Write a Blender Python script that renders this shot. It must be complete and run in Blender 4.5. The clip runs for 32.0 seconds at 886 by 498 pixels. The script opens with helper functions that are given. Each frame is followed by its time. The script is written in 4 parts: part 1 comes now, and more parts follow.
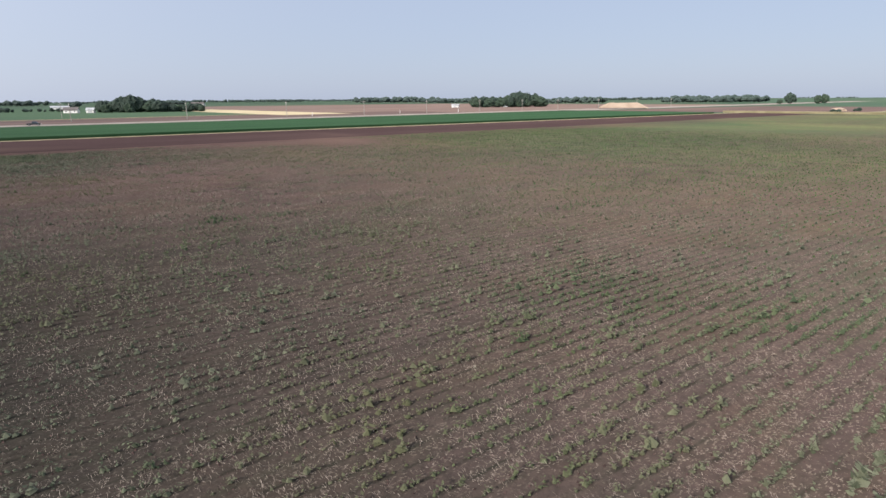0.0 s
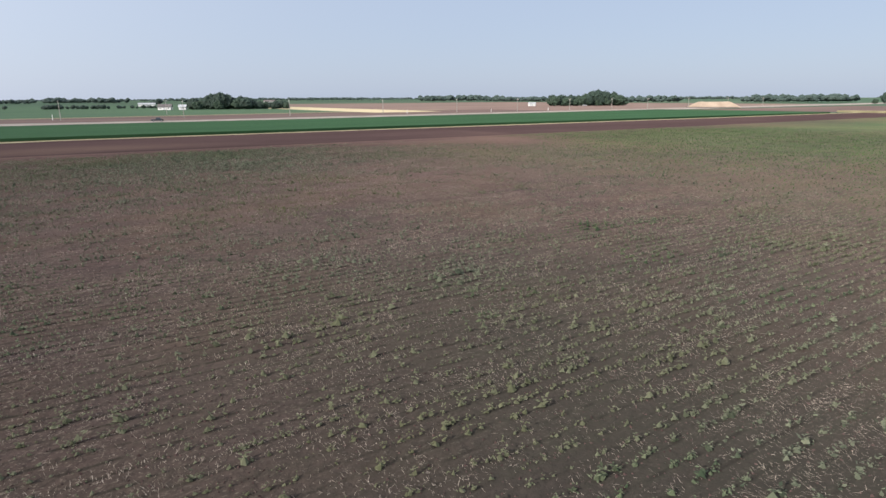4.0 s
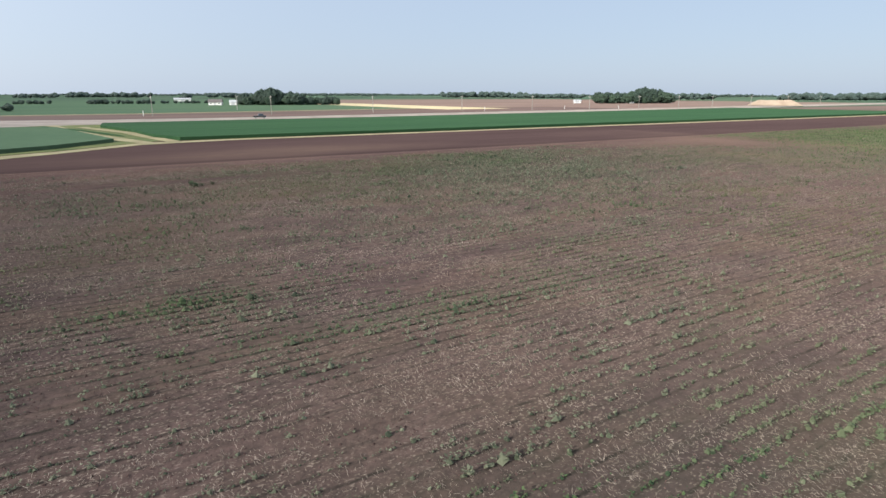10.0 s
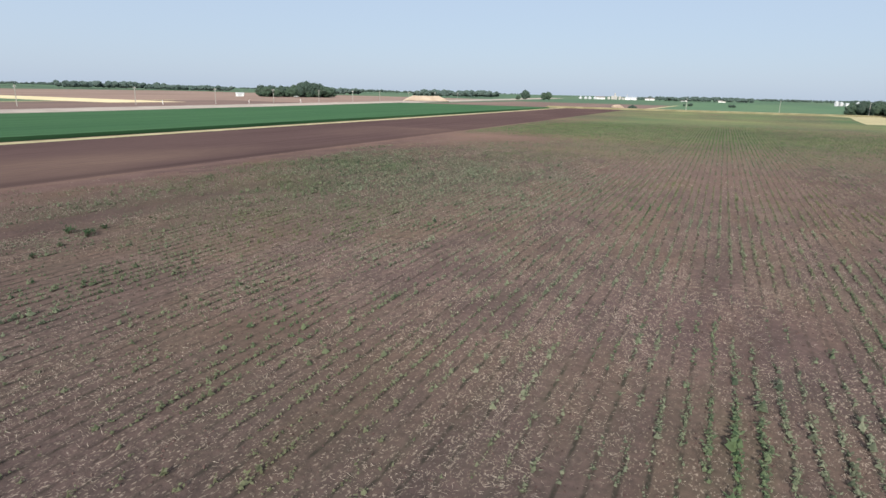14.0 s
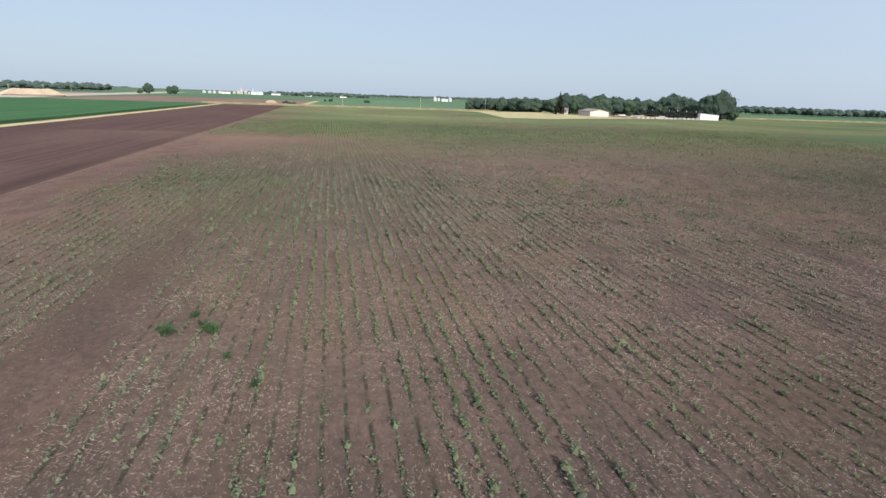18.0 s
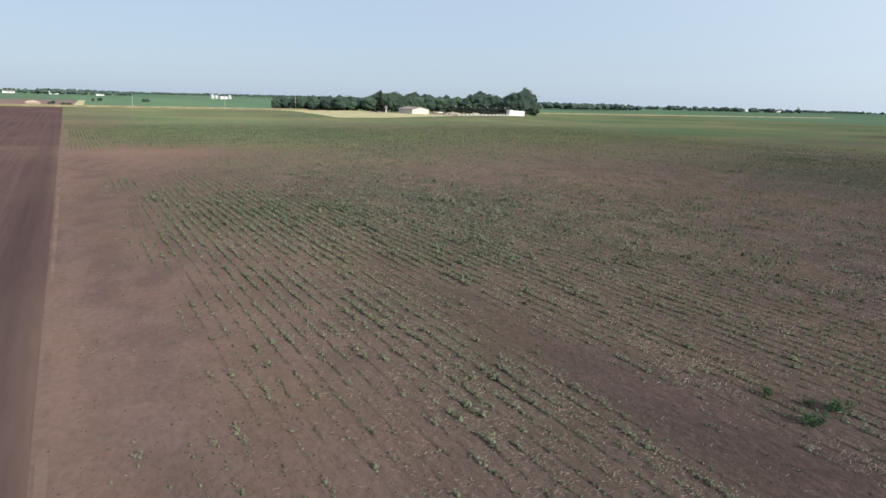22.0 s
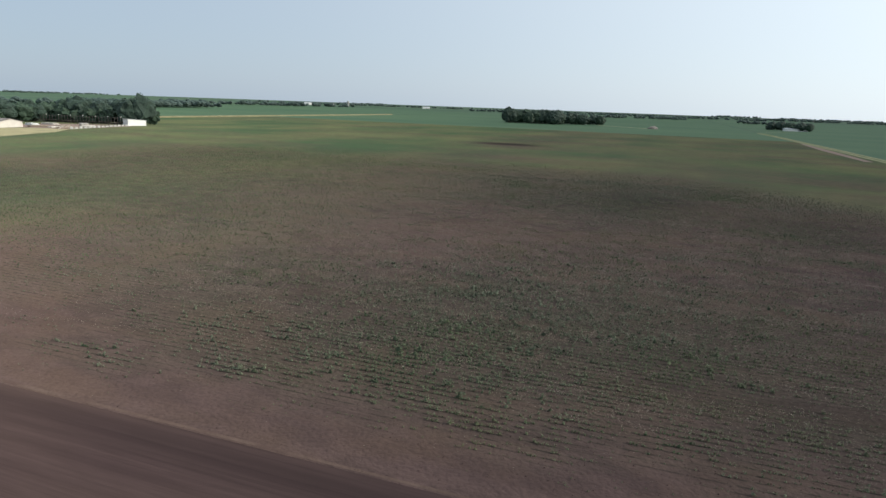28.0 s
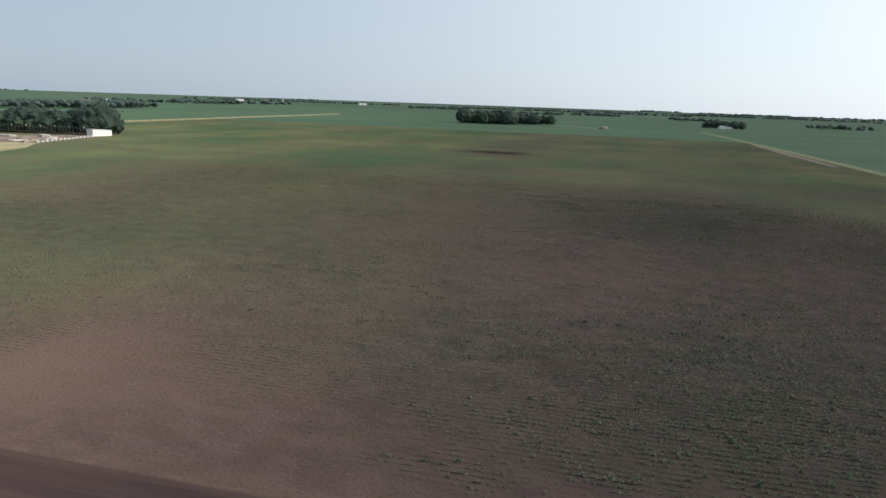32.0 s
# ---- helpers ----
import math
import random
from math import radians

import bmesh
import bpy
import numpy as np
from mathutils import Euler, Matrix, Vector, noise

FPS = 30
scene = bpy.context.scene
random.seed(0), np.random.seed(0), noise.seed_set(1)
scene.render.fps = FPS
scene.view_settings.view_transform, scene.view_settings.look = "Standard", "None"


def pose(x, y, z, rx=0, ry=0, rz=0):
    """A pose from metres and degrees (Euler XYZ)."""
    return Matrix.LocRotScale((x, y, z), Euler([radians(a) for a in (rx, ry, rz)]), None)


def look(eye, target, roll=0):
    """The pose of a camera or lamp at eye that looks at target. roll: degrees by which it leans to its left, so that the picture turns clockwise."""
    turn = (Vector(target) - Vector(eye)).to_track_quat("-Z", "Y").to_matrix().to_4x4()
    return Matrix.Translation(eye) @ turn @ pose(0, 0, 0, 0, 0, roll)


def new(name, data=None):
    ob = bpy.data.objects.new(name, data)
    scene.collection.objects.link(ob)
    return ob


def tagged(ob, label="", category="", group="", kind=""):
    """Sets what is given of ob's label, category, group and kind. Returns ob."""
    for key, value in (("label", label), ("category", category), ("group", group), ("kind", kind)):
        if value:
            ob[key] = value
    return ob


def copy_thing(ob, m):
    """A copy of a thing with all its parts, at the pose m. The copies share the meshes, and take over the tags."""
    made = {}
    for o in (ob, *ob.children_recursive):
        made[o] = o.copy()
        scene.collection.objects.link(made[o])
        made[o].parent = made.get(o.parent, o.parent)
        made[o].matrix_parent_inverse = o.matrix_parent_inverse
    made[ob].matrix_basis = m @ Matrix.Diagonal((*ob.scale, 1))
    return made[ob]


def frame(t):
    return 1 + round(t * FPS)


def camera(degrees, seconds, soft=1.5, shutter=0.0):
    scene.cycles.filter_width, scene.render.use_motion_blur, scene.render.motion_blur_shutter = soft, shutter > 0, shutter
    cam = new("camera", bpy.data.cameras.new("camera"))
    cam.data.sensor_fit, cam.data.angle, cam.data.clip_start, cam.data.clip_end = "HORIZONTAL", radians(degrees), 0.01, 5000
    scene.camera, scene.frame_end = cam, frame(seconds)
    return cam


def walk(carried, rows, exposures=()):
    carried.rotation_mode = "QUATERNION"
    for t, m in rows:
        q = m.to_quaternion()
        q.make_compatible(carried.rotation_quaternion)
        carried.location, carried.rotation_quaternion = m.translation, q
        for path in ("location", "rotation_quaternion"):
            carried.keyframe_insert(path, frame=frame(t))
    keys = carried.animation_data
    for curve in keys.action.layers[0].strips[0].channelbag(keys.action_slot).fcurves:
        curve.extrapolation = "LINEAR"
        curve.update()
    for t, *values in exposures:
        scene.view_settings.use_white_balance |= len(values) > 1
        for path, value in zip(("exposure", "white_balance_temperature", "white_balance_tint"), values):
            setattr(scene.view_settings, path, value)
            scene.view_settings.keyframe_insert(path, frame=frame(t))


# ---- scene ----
# The camera: a drone sliding sideways over a field, climbing and turning right.
# x runs across the crop rows, y along them; x = 0 is the edge of the tilled strip.
cam = camera(71.9, 32.0)
PATH = [
    (0.0, 153.03, 66.21, 10.31, 51.69, -13.83, -0.38),
    (0.5, 150.30, 64.22, 10.31, 52.90, -13.88, -0.36),
    (1.0, 147.72, 62.08, 10.33, 54.21, -13.86, -0.37),
    (1.5, 145.24, 59.81, 10.34, 55.21, -13.86, -0.41),
    (2.0, 142.82, 57.39, 10.37, 55.67, -13.87, -0.33),
    (2.5, 140.30, 54.96, 10.34, 55.95, -13.89, -0.30),
    (3.0, 137.81, 52.61, 10.28, 56.22, -13.90, -0.31),
    (3.5, 135.21, 50.12, 10.20, 56.35, -13.92, -0.28),
    (5.5, 124.49, 38.47, 9.78, 56.77, -14.01, -0.08),
    (6.0, 121.98, 35.44, 9.82, 56.84, -14.07, -0.15),
    (6.5, 119.48, 32.33, 9.91, 57.10, -14.07, -0.14),
    (7.0, 116.78, 29.35, 9.98, 57.39, -14.06, -0.08),
    (7.5, 114.01, 26.41, 10.05, 57.75, -14.08, -0.06),
    (8.0, 111.03, 23.64, 10.13, 58.16, -14.13, -0.02),
    (8.5, 107.80, 21.07, 10.18, 58.35, -14.18, 0.06),
    (9.0, 104.45, 18.63, 10.22, 58.57, -14.22, 0.05),
    (9.5, 100.98, 16.30, 10.25, 58.21, -14.27, 0.10),
    (10.0, 97.49, 14.08, 10.29, 56.64, -14.26, 0.12),
    (10.5, 93.81, 11.92, 10.32, 54.86, -14.27, 0.18),
    (11.0, 90.06, 9.86, 10.38, 51.55, -14.36, 0.25),
    (11.5, 86.16, 7.87, 10.41, 46.53, -14.38, 0.49),
    (12.0, 81.98, 6.09, 10.39, 42.34, -14.45, 0.69),
    (12.5, 77.82, 4.40, 10.39, 38.06, -14.48, 0.88),
    (13.0, 73.59, 2.83, 10.40, 33.26, -14.48, 0.93),
    (13.5, 69.25, 1.47, 10.43, 28.25, -14.49, 1.10),
    (14.0, 64.87, 0.36, 10.47, 23.82, -14.49, 1.30),
    (14.5, 60.46, -0.49, 10.48, 18.47, -14.46, 1.54),
    (16.5, 43.29, -0.71, 10.56, -1.78, -14.19, 1.95),
    (17.0, 38.85, 0.00, 10.50, -5.50, -14.11, 1.97),
    (17.5, 34.54, 1.01, 10.44, -7.99, -14.07, 1.96),
    (18.0, 30.37, 2.24, 10.37, -10.66, -14.02, 1.95),
    (18.5, 26.37, 3.73, 10.28, -12.87, -14.00, 1.93),
    (19.0, 22.48, 5.30, 10.20, -16.23, -13.93, 1.90),
    (19.5, 18.80, 7.00, 10.13, -21.28, -13.82, 1.82),
    (20.0, 15.19, 8.88, 10.09, -25.29, -13.77, 1.78),
    (20.5, 11.67, 10.96, 10.07, -28.44, -13.73, 1.70),
    (21.0, 8.31, 13.32, 10.05, -30.32, -13.72, 1.65),
    (21.5, 5.08, 15.86, 10.28, -30.96, -13.74, 1.61),
    (22.0, 1.91, 18.46, 10.91, -31.32, -13.75, 1.60),
    (22.5, -1.11, 21.34, 11.69, -31.51, -13.82, 1.76),
    (23.0, -4.03, 24.34, 12.68, -32.61, -13.84, 1.89),
    (23.5, -6.77, 27.36, 13.68, -35.20, -13.75, 1.89),
    (24.0, -9.44, 30.45, 14.75, -36.89, -13.75, 1.86),
    (24.5, -12.04, 33.56, 15.76, -38.18, -13.74, 1.78),
    (26.5, -22.21, 46.79, 19.15, -53.13, -13.63, 1.89),
    (27.0, -24.40, 50.41, 19.79, -61.27, -13.57, 2.06),
    (27.5, -26.49, 54.13, 20.42, -68.30, -13.42, 2.10),
    (28.0, -28.20, 58.03, 21.02, -70.89, -13.40, 2.08),
    (28.5, -29.55, 62.01, 21.61, -71.68, -13.41, 2.11),
    (29.0, -30.71, 66.04, 22.21, -72.18, -13.45, 2.11),
    (29.5, -31.61, 70.23, 22.89, -72.46, -13.51, 2.11),
    (30.0, -32.41, 74.54, 23.74, -72.63, -13.57, 2.10),
    (30.5, -33.06, 78.73, 24.71, -72.65, -13.60, 2.03),
    (31.0, -33.60, 83.03, 25.75, -72.83, -13.65, 1.99),
    (31.5, -33.99, 87.37, 26.74, -74.76, -13.68, 1.96),
    (32.0, -34.16, 91.80, 27.66, -77.48, -13.69, 2.01),
]
walk(cam, [(t, pose(x, y, z, 0, 0, yaw) @ pose(0, 0, 0, 90 + pitch) @ pose(0, 0, 0, 0, 0, roll))
           for t, x, y, z, yaw, pitch, roll in PATH],
     exposures=[(0.0, -0.18, 6480, 13), (3.0, -0.2, 6470, 12), (6.0, -0.04, 6430, 9), (12.5, -0.06, 6430, 7), (18.0, -0.06, 6450, 6), (22.0, -0.08, 6400, 4), (26.0, -0.24, 6430, 2), (32.0, -0.36, 6530, 4)])

# ---- sky and sun ----
SUN_AZ, SUN_EL = radians(166), radians(26)
to_sun = Vector((math.sin(SUN_AZ) * math.cos(SUN_EL), math.cos(SUN_AZ) * math.cos(SUN_EL), math.sin(SUN_EL)))
world = bpy.data.worlds.new("sky")
scene.world = world
world.use_nodes = True
wn = world.node_tree
sky = wn.nodes.new("ShaderNodeTexSky")
sky.sky_type = 'NISHITA'
sky.sun_disc = False
sky.sun_elevation, sky.sun_rotation = SUN_EL, SUN_AZ
sky.air_density, sky.dust_density, sky.ozone_density = 1.0, 1.0, 3.0
haze = wn.nodes.new("ShaderNodeMix")  # the sky's own colours, paled by summer haze
haze.data_type = 'RGBA'
haze.inputs[0].default_value = 0.76
haze.inputs[7].default_value = (5.45, 6.35, 8.1, 1)
wn.links.new(sky.outputs[0], haze.inputs[6])
# haze scatters forward: the sky pales towards the side of the sun
where = wn.nodes.new("ShaderNodeTexCoord")
facing = wn.nodes.new("ShaderNodeVectorMath")
facing.operation = 'DOT_PRODUCT'
facing.inputs[1].default_value = to_sun
wn.links.new(where.outputs["Generated"], facing.inputs[0])
spread = wn.nodes.new("ShaderNodeMapRange")
spread.inputs["From Min"].default_value, spread.inputs["From Max"].default_value = -0.75, 1.0
wn.links.new(facing.outputs["Value"], spread.inputs["Value"])
power = wn.nodes.new("ShaderNodeMath")
power.operation = 'POWER'
power.inputs[1].default_value = 1.8
wn.links.new(spread.outputs[0], power.inputs[0])
added = wn.nodes.new("ShaderNodeMix")
added.data_type, added.blend_type = 'RGBA', 'ADD'
added.inputs[7].default_value = (9.0, 8.7, 8.3, 1)
wn.links.new(power.outputs[0], added.inputs[0])
wn.links.new(haze.outputs[2], added.inputs[6])
wn.links.new(added.outputs[2], wn.nodes["Background"].inputs[0])
wn.nodes["Background"].inputs[1].default_value = 0.11
sun_data = bpy.data.lights.new("sun", 'SUN')
sun_data.energy, sun_data.angle, sun_data.color = 5.0, radians(0.6), (1.0, 0.93, 0.83)
sun = new("sun", sun_data)
sun.matrix_world = look(to_sun * 500, (0, 0, 0))


# ---- materials ----
class Nodes:
    """A small writer of node materials."""

    def __init__(self, name, rough=0.9, spec=0.2):
        self.mat = bpy.data.materials.new(name)
        self.mat.use_nodes = True
        self.tree = self.mat.node_tree
        self.bsdf = self.tree.nodes["Principled BSDF"]
        self.bsdf.inputs["Roughness"].default_value = rough
        self.bsdf.inputs["Specular IOR Level"].default_value = spec
        self.bsdf.inputs["Diffuse Roughness"].default_value = 1.0 if rough > 0.7 else 0.0
        self.xyz = self.add("ShaderNodeNewGeometry").outputs["Position"]

    def add(self, kind, **values):
        n = self.tree.nodes.new(kind)
        for k, v in values.items():
            n.inputs[k].default_value = v
        return n

    def link(self, a, b):
        self.tree.links.new(a, b)

    def scaled(self, sx, sy, sz, src=None):
        n = self.add("ShaderNodeVectorMath")
        n.operation = 'MULTIPLY'
        n.inputs[1].default_value = (sx, sy, sz)
        self.link(src or self.xyz, n.inputs[0])
        return n.outputs[0]

    def noise(self, scale, detail=3.0, stretch=(1, 1, 1), lo=0.35, hi=0.65, rough=0.55):
        n = self.add("ShaderNodeTexNoise", Scale=scale, Detail=detail, Roughness=rough)
        self.link(self.scaled(*stretch), n.inputs["Vector"])
        return self.ramp(n.outputs[0], lo, hi)

    def ramp(self, src, lo, hi, a=0.0, b=1.0):
        n = self.add("ShaderNodeMapRange")
        n.inputs["From Min"].default_value, n.inputs["From Max"].default_value = lo, hi
        n.inputs["To Min"].default_value, n.inputs["To Max"].default_value = a, b
        self.link(src, n.inputs["Value"])
        return n.outputs[0]

    def math(self, op, a, b):
        n = self.add("ShaderNodeMath")
        n.operation = op
        for i, v in enumerate((a, b)):
            if isinstance(v, (int, float)):
                n.inputs[i].default_value = v
            else:
                self.link(v, n.inputs[i])
        return n.outputs[0]

    def mix(self, fac, a, b):
        n = self.add("ShaderNodeMix")
        n.data_type = 'RGBA'
        for sock, v in ((n.inputs[0], fac), (n.inputs[6], a), (n.inputs[7], b)):
            if isinstance(v, (int, float)):
                sock.default_value = v
            elif isinstance(v, tuple):
                sock.default_value = (*v, 1)
            else:
                self.link(v, sock)
        return n.outputs[2]

    def attr(self, name):
        n = self.add("ShaderNodeAttribute")
        n.attribute_name = name
        return n.outputs["Fac"]

    def bump(self, height, strength=0.5, distance=0.05):
        n = self.add("ShaderNodeBump", Strength=strength, Distance=distance)
        self.link(height, n.inputs["Height"])
        self.link(n.outputs[0], self.bsdf.inputs["Normal"])

    def colour(self, c):
        self.link(c, self.bsdf.inputs["Base Color"])
        return self.mat


def two_tone(name, a, b, scale, fine, rough=0.9, spec=0.2, stretch=(1, 1, 1), bump=0.0):
    """A surface of two colours at a large scale, with grain at a fine one."""
    m = Nodes(name, rough, spec)
    big = m.noise(scale, 3, stretch)
    small = m.noise(fine, 2, stretch, 0.25, 0.75)
    c = m.mix(big, a, b)
    c = m.mix(m.math('MULTIPLY', small, 0.35), c, tuple(v * 0.55 for v in a))
    if bump:
        m.bump(small, 0.6, bump)
    return m.colour(c)


def crop_field_material():
    """Soil with straw, and seedlings in rows that follow the cover of the sheet."""
    m = Nodes("crop_field_soil", 0.95, 0.0)
    big = m.noise(0.035, 4, (1.0, 0.5, 1))
    mid = m.noise(0.45, 4, (1, 0.5, 1), 0.42, 0.6)
    fine = m.noise(3.2, 4, (1, 0.8, 1), 0.3, 0.7)
    soil = m.mix(big, (0.072, 0.048, 0.050), (0.106, 0.069, 0.069))
    clay = m.ramp(m.attr("litter"), 0.05, 1.0, 0.25, 0.0)  # yellower earth beside the tilled strip
    soil = m.mix(clay, soil, (0.085, 0.059, 0.047))
    soil = m.mix(m.math('MULTIPLY', m.attr("pale"), 0.9), soil, (0.156, 0.106, 0.086))
    soil = m.mix(m.math('MULTIPLY', mid, 0.5), soil, (0.140, 0.092, 0.086))
    soil = m.mix(m.math('MULTIPLY', m.noise(0.16, 4, (1.2, 0.5, 1), 0.46, 0.66), 0.45), soil, (0.128, 0.083, 0.063))  # drier, redder patches
    soil = m.mix(m.math('MULTIPLY', fine, m.ramp(m.attr("litter"), 0.05, 0.35, 0.25, 0.5)), soil, (0.028, 0.022, 0.021))
    straw = m.noise(13.0, 2, (1, 0.5, 1), 0.59, 0.66)
    soil = m.mix(m.math('MULTIPLY', m.math('MULTIPLY', straw, m.noise(0.25, 3, (1, 0.5, 1), 0.35, 0.6)), m.math('MULTIPLY', m.attr("litter"), 0.6)), soil, (0.36, 0.29, 0.24))
    soil = m.mix(m.attr("wet_shade"), soil, (0.030, 0.028, 0.025))
    wave = m.add("ShaderNodeTexWave", Scale=1.0)
    wave.bands_direction = 'X'
    m.link(m.scaled(math.pi / 0.76 / 10, 0, 0), wave.inputs["Vector"])
    row = m.ramp(wave.outputs["Fac"], 0.2, 0.9, 0.72, 1.0)
    gaps = m.noise(0.5, 3, (1.4, 0.5, 1), 0.3, 0.7)
    leafy = m.math('MULTIPLY', m.math('MULTIPLY', m.attr("cover"), row), m.ramp(gaps, 0, 1, 0.7, 1.35))
    hue = m.noise(0.013, 4, (0.8, 1.4, 1), 0.35, 0.65)
    green = m.mix(hue, (0.055, 0.106, 0.052), (0.134, 0.149, 0.072))
    row_shade = m.ramp(wave.outputs["Fac"], 0.83, 0.98, 0.0, 0.85)  # shade under each row's plants, put into the soil colour as a dark line
    row_shade = m.math('MULTIPLY', row_shade, m.math('MULTIPLY', m.ramp(m.attr("cover"), 0.03, 0.065), m.math('MULTIPLY', m.ramp(m.attr("cover"), 0.15, 0.28, 1.0, 0.0), m.noise(0.3, 3, (1.2, 0.6, 1), 0.27, 0.5))))
    soil = m.mix(m.math('MULTIPLY', row_shade, m.noise(2.2, 4, (1.3, 0.5, 1), 0.42, 0.58)), soil, (0.026, 0.020, 0.020))
    c = m.mix(leafy, soil, green)
    m.bump(fine, 0.7, 0.07)
    return m.colour(c)


def tilled_material():
    m = Nodes("tilled_soil", 0.95, 0.0)
    big = m.noise(0.03, 3, (1.0, 0.3, 1))
    lines = m.noise(1.1, 4, (1.0, 0.012, 1), 0.38, 0.62)
    fine = m.noise(2.6, 4, (1, 0.1, 1), 0.3, 0.7)
    c = m.mix(big, (0.050, 0.033, 0.035), (0.072, 0.048, 0.047))
    c = m.mix(m.math('MULTIPLY', m.attr("pale"), 0.9), c, (0.152, 0.106, 0.083))
    c = m.mix(m.math('MULTIPLY', lines, 0.6), c, (0.088, 0.059, 0.057))
    c = m.mix(m.math('MULTIPLY', fine, 0.3), c, (0.034, 0.024, 0.023))
    c = m.mix(m.attr("wet_shade"), c, (0.034, 0.024, 0.024))
    m.bump(lines, 0.4, 0.08)
    return m.colour(c)


def leaf_material(name, a, b, scale=0.4, spec=0.25):
    m = Nodes(name, 0.75, spec)
    isl = m.add("ShaderNodeNewGeometry").outputs["Random Per Island"]
    rnd = m.add("ShaderNodeObjectInfo").outputs["Random"]
    c = m.mix(isl, a, b)
    c = m.mix(m.math('MULTIPLY', rnd, 0.4), c, tuple((x + y) * 0.36 for x, y in zip(a, b)))
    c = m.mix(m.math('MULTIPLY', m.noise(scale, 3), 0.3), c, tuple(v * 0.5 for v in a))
    # fine dark blotches in the colour stand in for shaded gaps in foliage
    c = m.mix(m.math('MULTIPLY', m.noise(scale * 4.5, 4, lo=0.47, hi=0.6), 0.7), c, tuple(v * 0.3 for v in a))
    return m.colour(c)


def seedling_material():
    """Dull grey-green seedlings, with patches that grow lush."""
    m = Nodes("seedling_leaves", 0.75, 0.08)
    isl = m.add("ShaderNodeNewGeometry").outputs["Random Per Island"]
    dull = m.mix(isl, (0.040, 0.051, 0.035), (0.176, 0.188, 0.130))
    lush = m.mix(isl, (0.026, 0.050, 0.027), (0.094, 0.132, 0.060))
    warm = m.mix(m.noise(0.03, 3, (1, 0.7, 1), 0.45, 0.7), dull, (0.115, 0.115, 0.06))
    return m.colour(m.mix(m.math('MAXIMUM', m.attr("lush"), m.noise(0.11, 4, (1.3, 0.5, 1), 0.56, 0.72)), warm, lush))


M_CROP = crop_field_material()
M_TILLED = tilled_material()
M_GREEN = two_tone("green_crop", (0.026, 0.067, 0.031), (0.042, 0.094, 0.042), 0.35, 1.5, stretch=(1, 0.03, 1), bump=0.15, spec=0.05)
M_GREEN_PALE = two_tone("pale_green_crop", (0.064, 0.112, 0.068), (0.086, 0.134, 0.078), 0.012, 1.0, stretch=(1, 0.3, 1), bump=0.1, spec=0.05)
M_GRASS = two_tone("dry_verge_grass", (0.25, 0.220, 0.125), (0.35, 0.310, 0.185), 0.15, 3.0, bump=0.1)
M_GRASS_GREEN = two_tone("green_verge_grass", (0.075, 0.105, 0.035), (0.16, 0.17, 0.065), 0.1, 2.0, bump=0.1)
M_GRAVEL = two_tone("gravel", (0.24, 0.20, 0.178), (0.34, 0.295, 0.26), 0.08, 2.0, bump=0.02)
M_EARTH = two_tone("bare_brown_earth", (0.155, 0.105, 0.088), (0.225, 0.155, 0.122), 0.02, 1.0, stretch=(1, 0.25, 1), bump=0.05)
M_EARTH_DARK = two_tone("dark_graded_earth", (0.100, 0.066, 0.057), (0.150, 0.098, 0.082), 0.03, 1.0, stretch=(1, 0.2, 1), bump=0.05)
M_EDGE = two_tone("dry_soil_crust", (0.098, 0.066, 0.058), (0.134, 0.094, 0.080), 0.25, 3.0, spec=0.0, bump=0.05)
M_POLE = two_tone("bleached_pole_wood", (0.33, 0.31, 0.28), (0.44, 0.42, 0.38), 0.9, 6.0)
M_GOLD = two_tone("ripe_grain", (0.47, 0.39, 0.24), (0.58, 0.49, 0.31), 0.03, 2.0, bump=0.1)
M_SAND = two_tone("sandy_earth", (0.40, 0.31, 0.235), (0.50, 0.40, 0.31), 0.12, 1.5, bump=0.1)
M_YARD = two_tone("trampled_earth", (0.16, 0.112, 0.095), (0.26, 0.195, 0.165), 0.15, 1.5, bump=0.05)
M_FAR = two_tone("far_fields", (0.052, 0.094, 0.062), (0.082, 0.116, 0.074), 0.004, 0.05, stretch=(1, 0.4, 1), spec=0.05)
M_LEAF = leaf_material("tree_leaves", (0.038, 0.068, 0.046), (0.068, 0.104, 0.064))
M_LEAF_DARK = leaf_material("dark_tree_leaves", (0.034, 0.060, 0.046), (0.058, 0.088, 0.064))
# distance haze is put into this leaf colour, paler and bluer
M_LEAF_HAZED = leaf_material("haze_tinted_leaves", (0.062, 0.096, 0.086), (0.094, 0.132, 0.112))
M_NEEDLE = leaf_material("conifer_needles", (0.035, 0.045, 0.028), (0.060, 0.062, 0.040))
M_SEEDLING = seedling_material()
M_SPROUT = leaf_material("sprout_leaves", (0.050, 0.112, 0.040), (0.112, 0.178, 0.064), 0.05, 0.08)
M_WEED = leaf_material("weed_leaves", (0.026, 0.066, 0.024), (0.050, 0.105, 0.036))
M_BARK = two_tone("bark", (0.09, 0.07, 0.055), (0.14, 0.11, 0.085), 2.0, 9.0)
M_STRAW = leaf_material("straw", (0.28, 0.225, 0.185), (0.64, 0.55, 0.465), 0.2, 0.05)
M_CLOD = leaf_material("soil_clods", (0.085, 0.056, 0.053), (0.145, 0.096, 0.086), 0.3, 0.0)
M_WHITE = two_tone("white_painted_metal", (0.74, 0.73, 0.70), (0.82, 0.81, 0.78), 0.5, 4.0, 0.5, 0.4)
M_CREAM = two_tone("cream_siding", (0.58, 0.52, 0.47), (0.66, 0.60, 0.54), 0.5, 4.0, 0.6, 0.3)
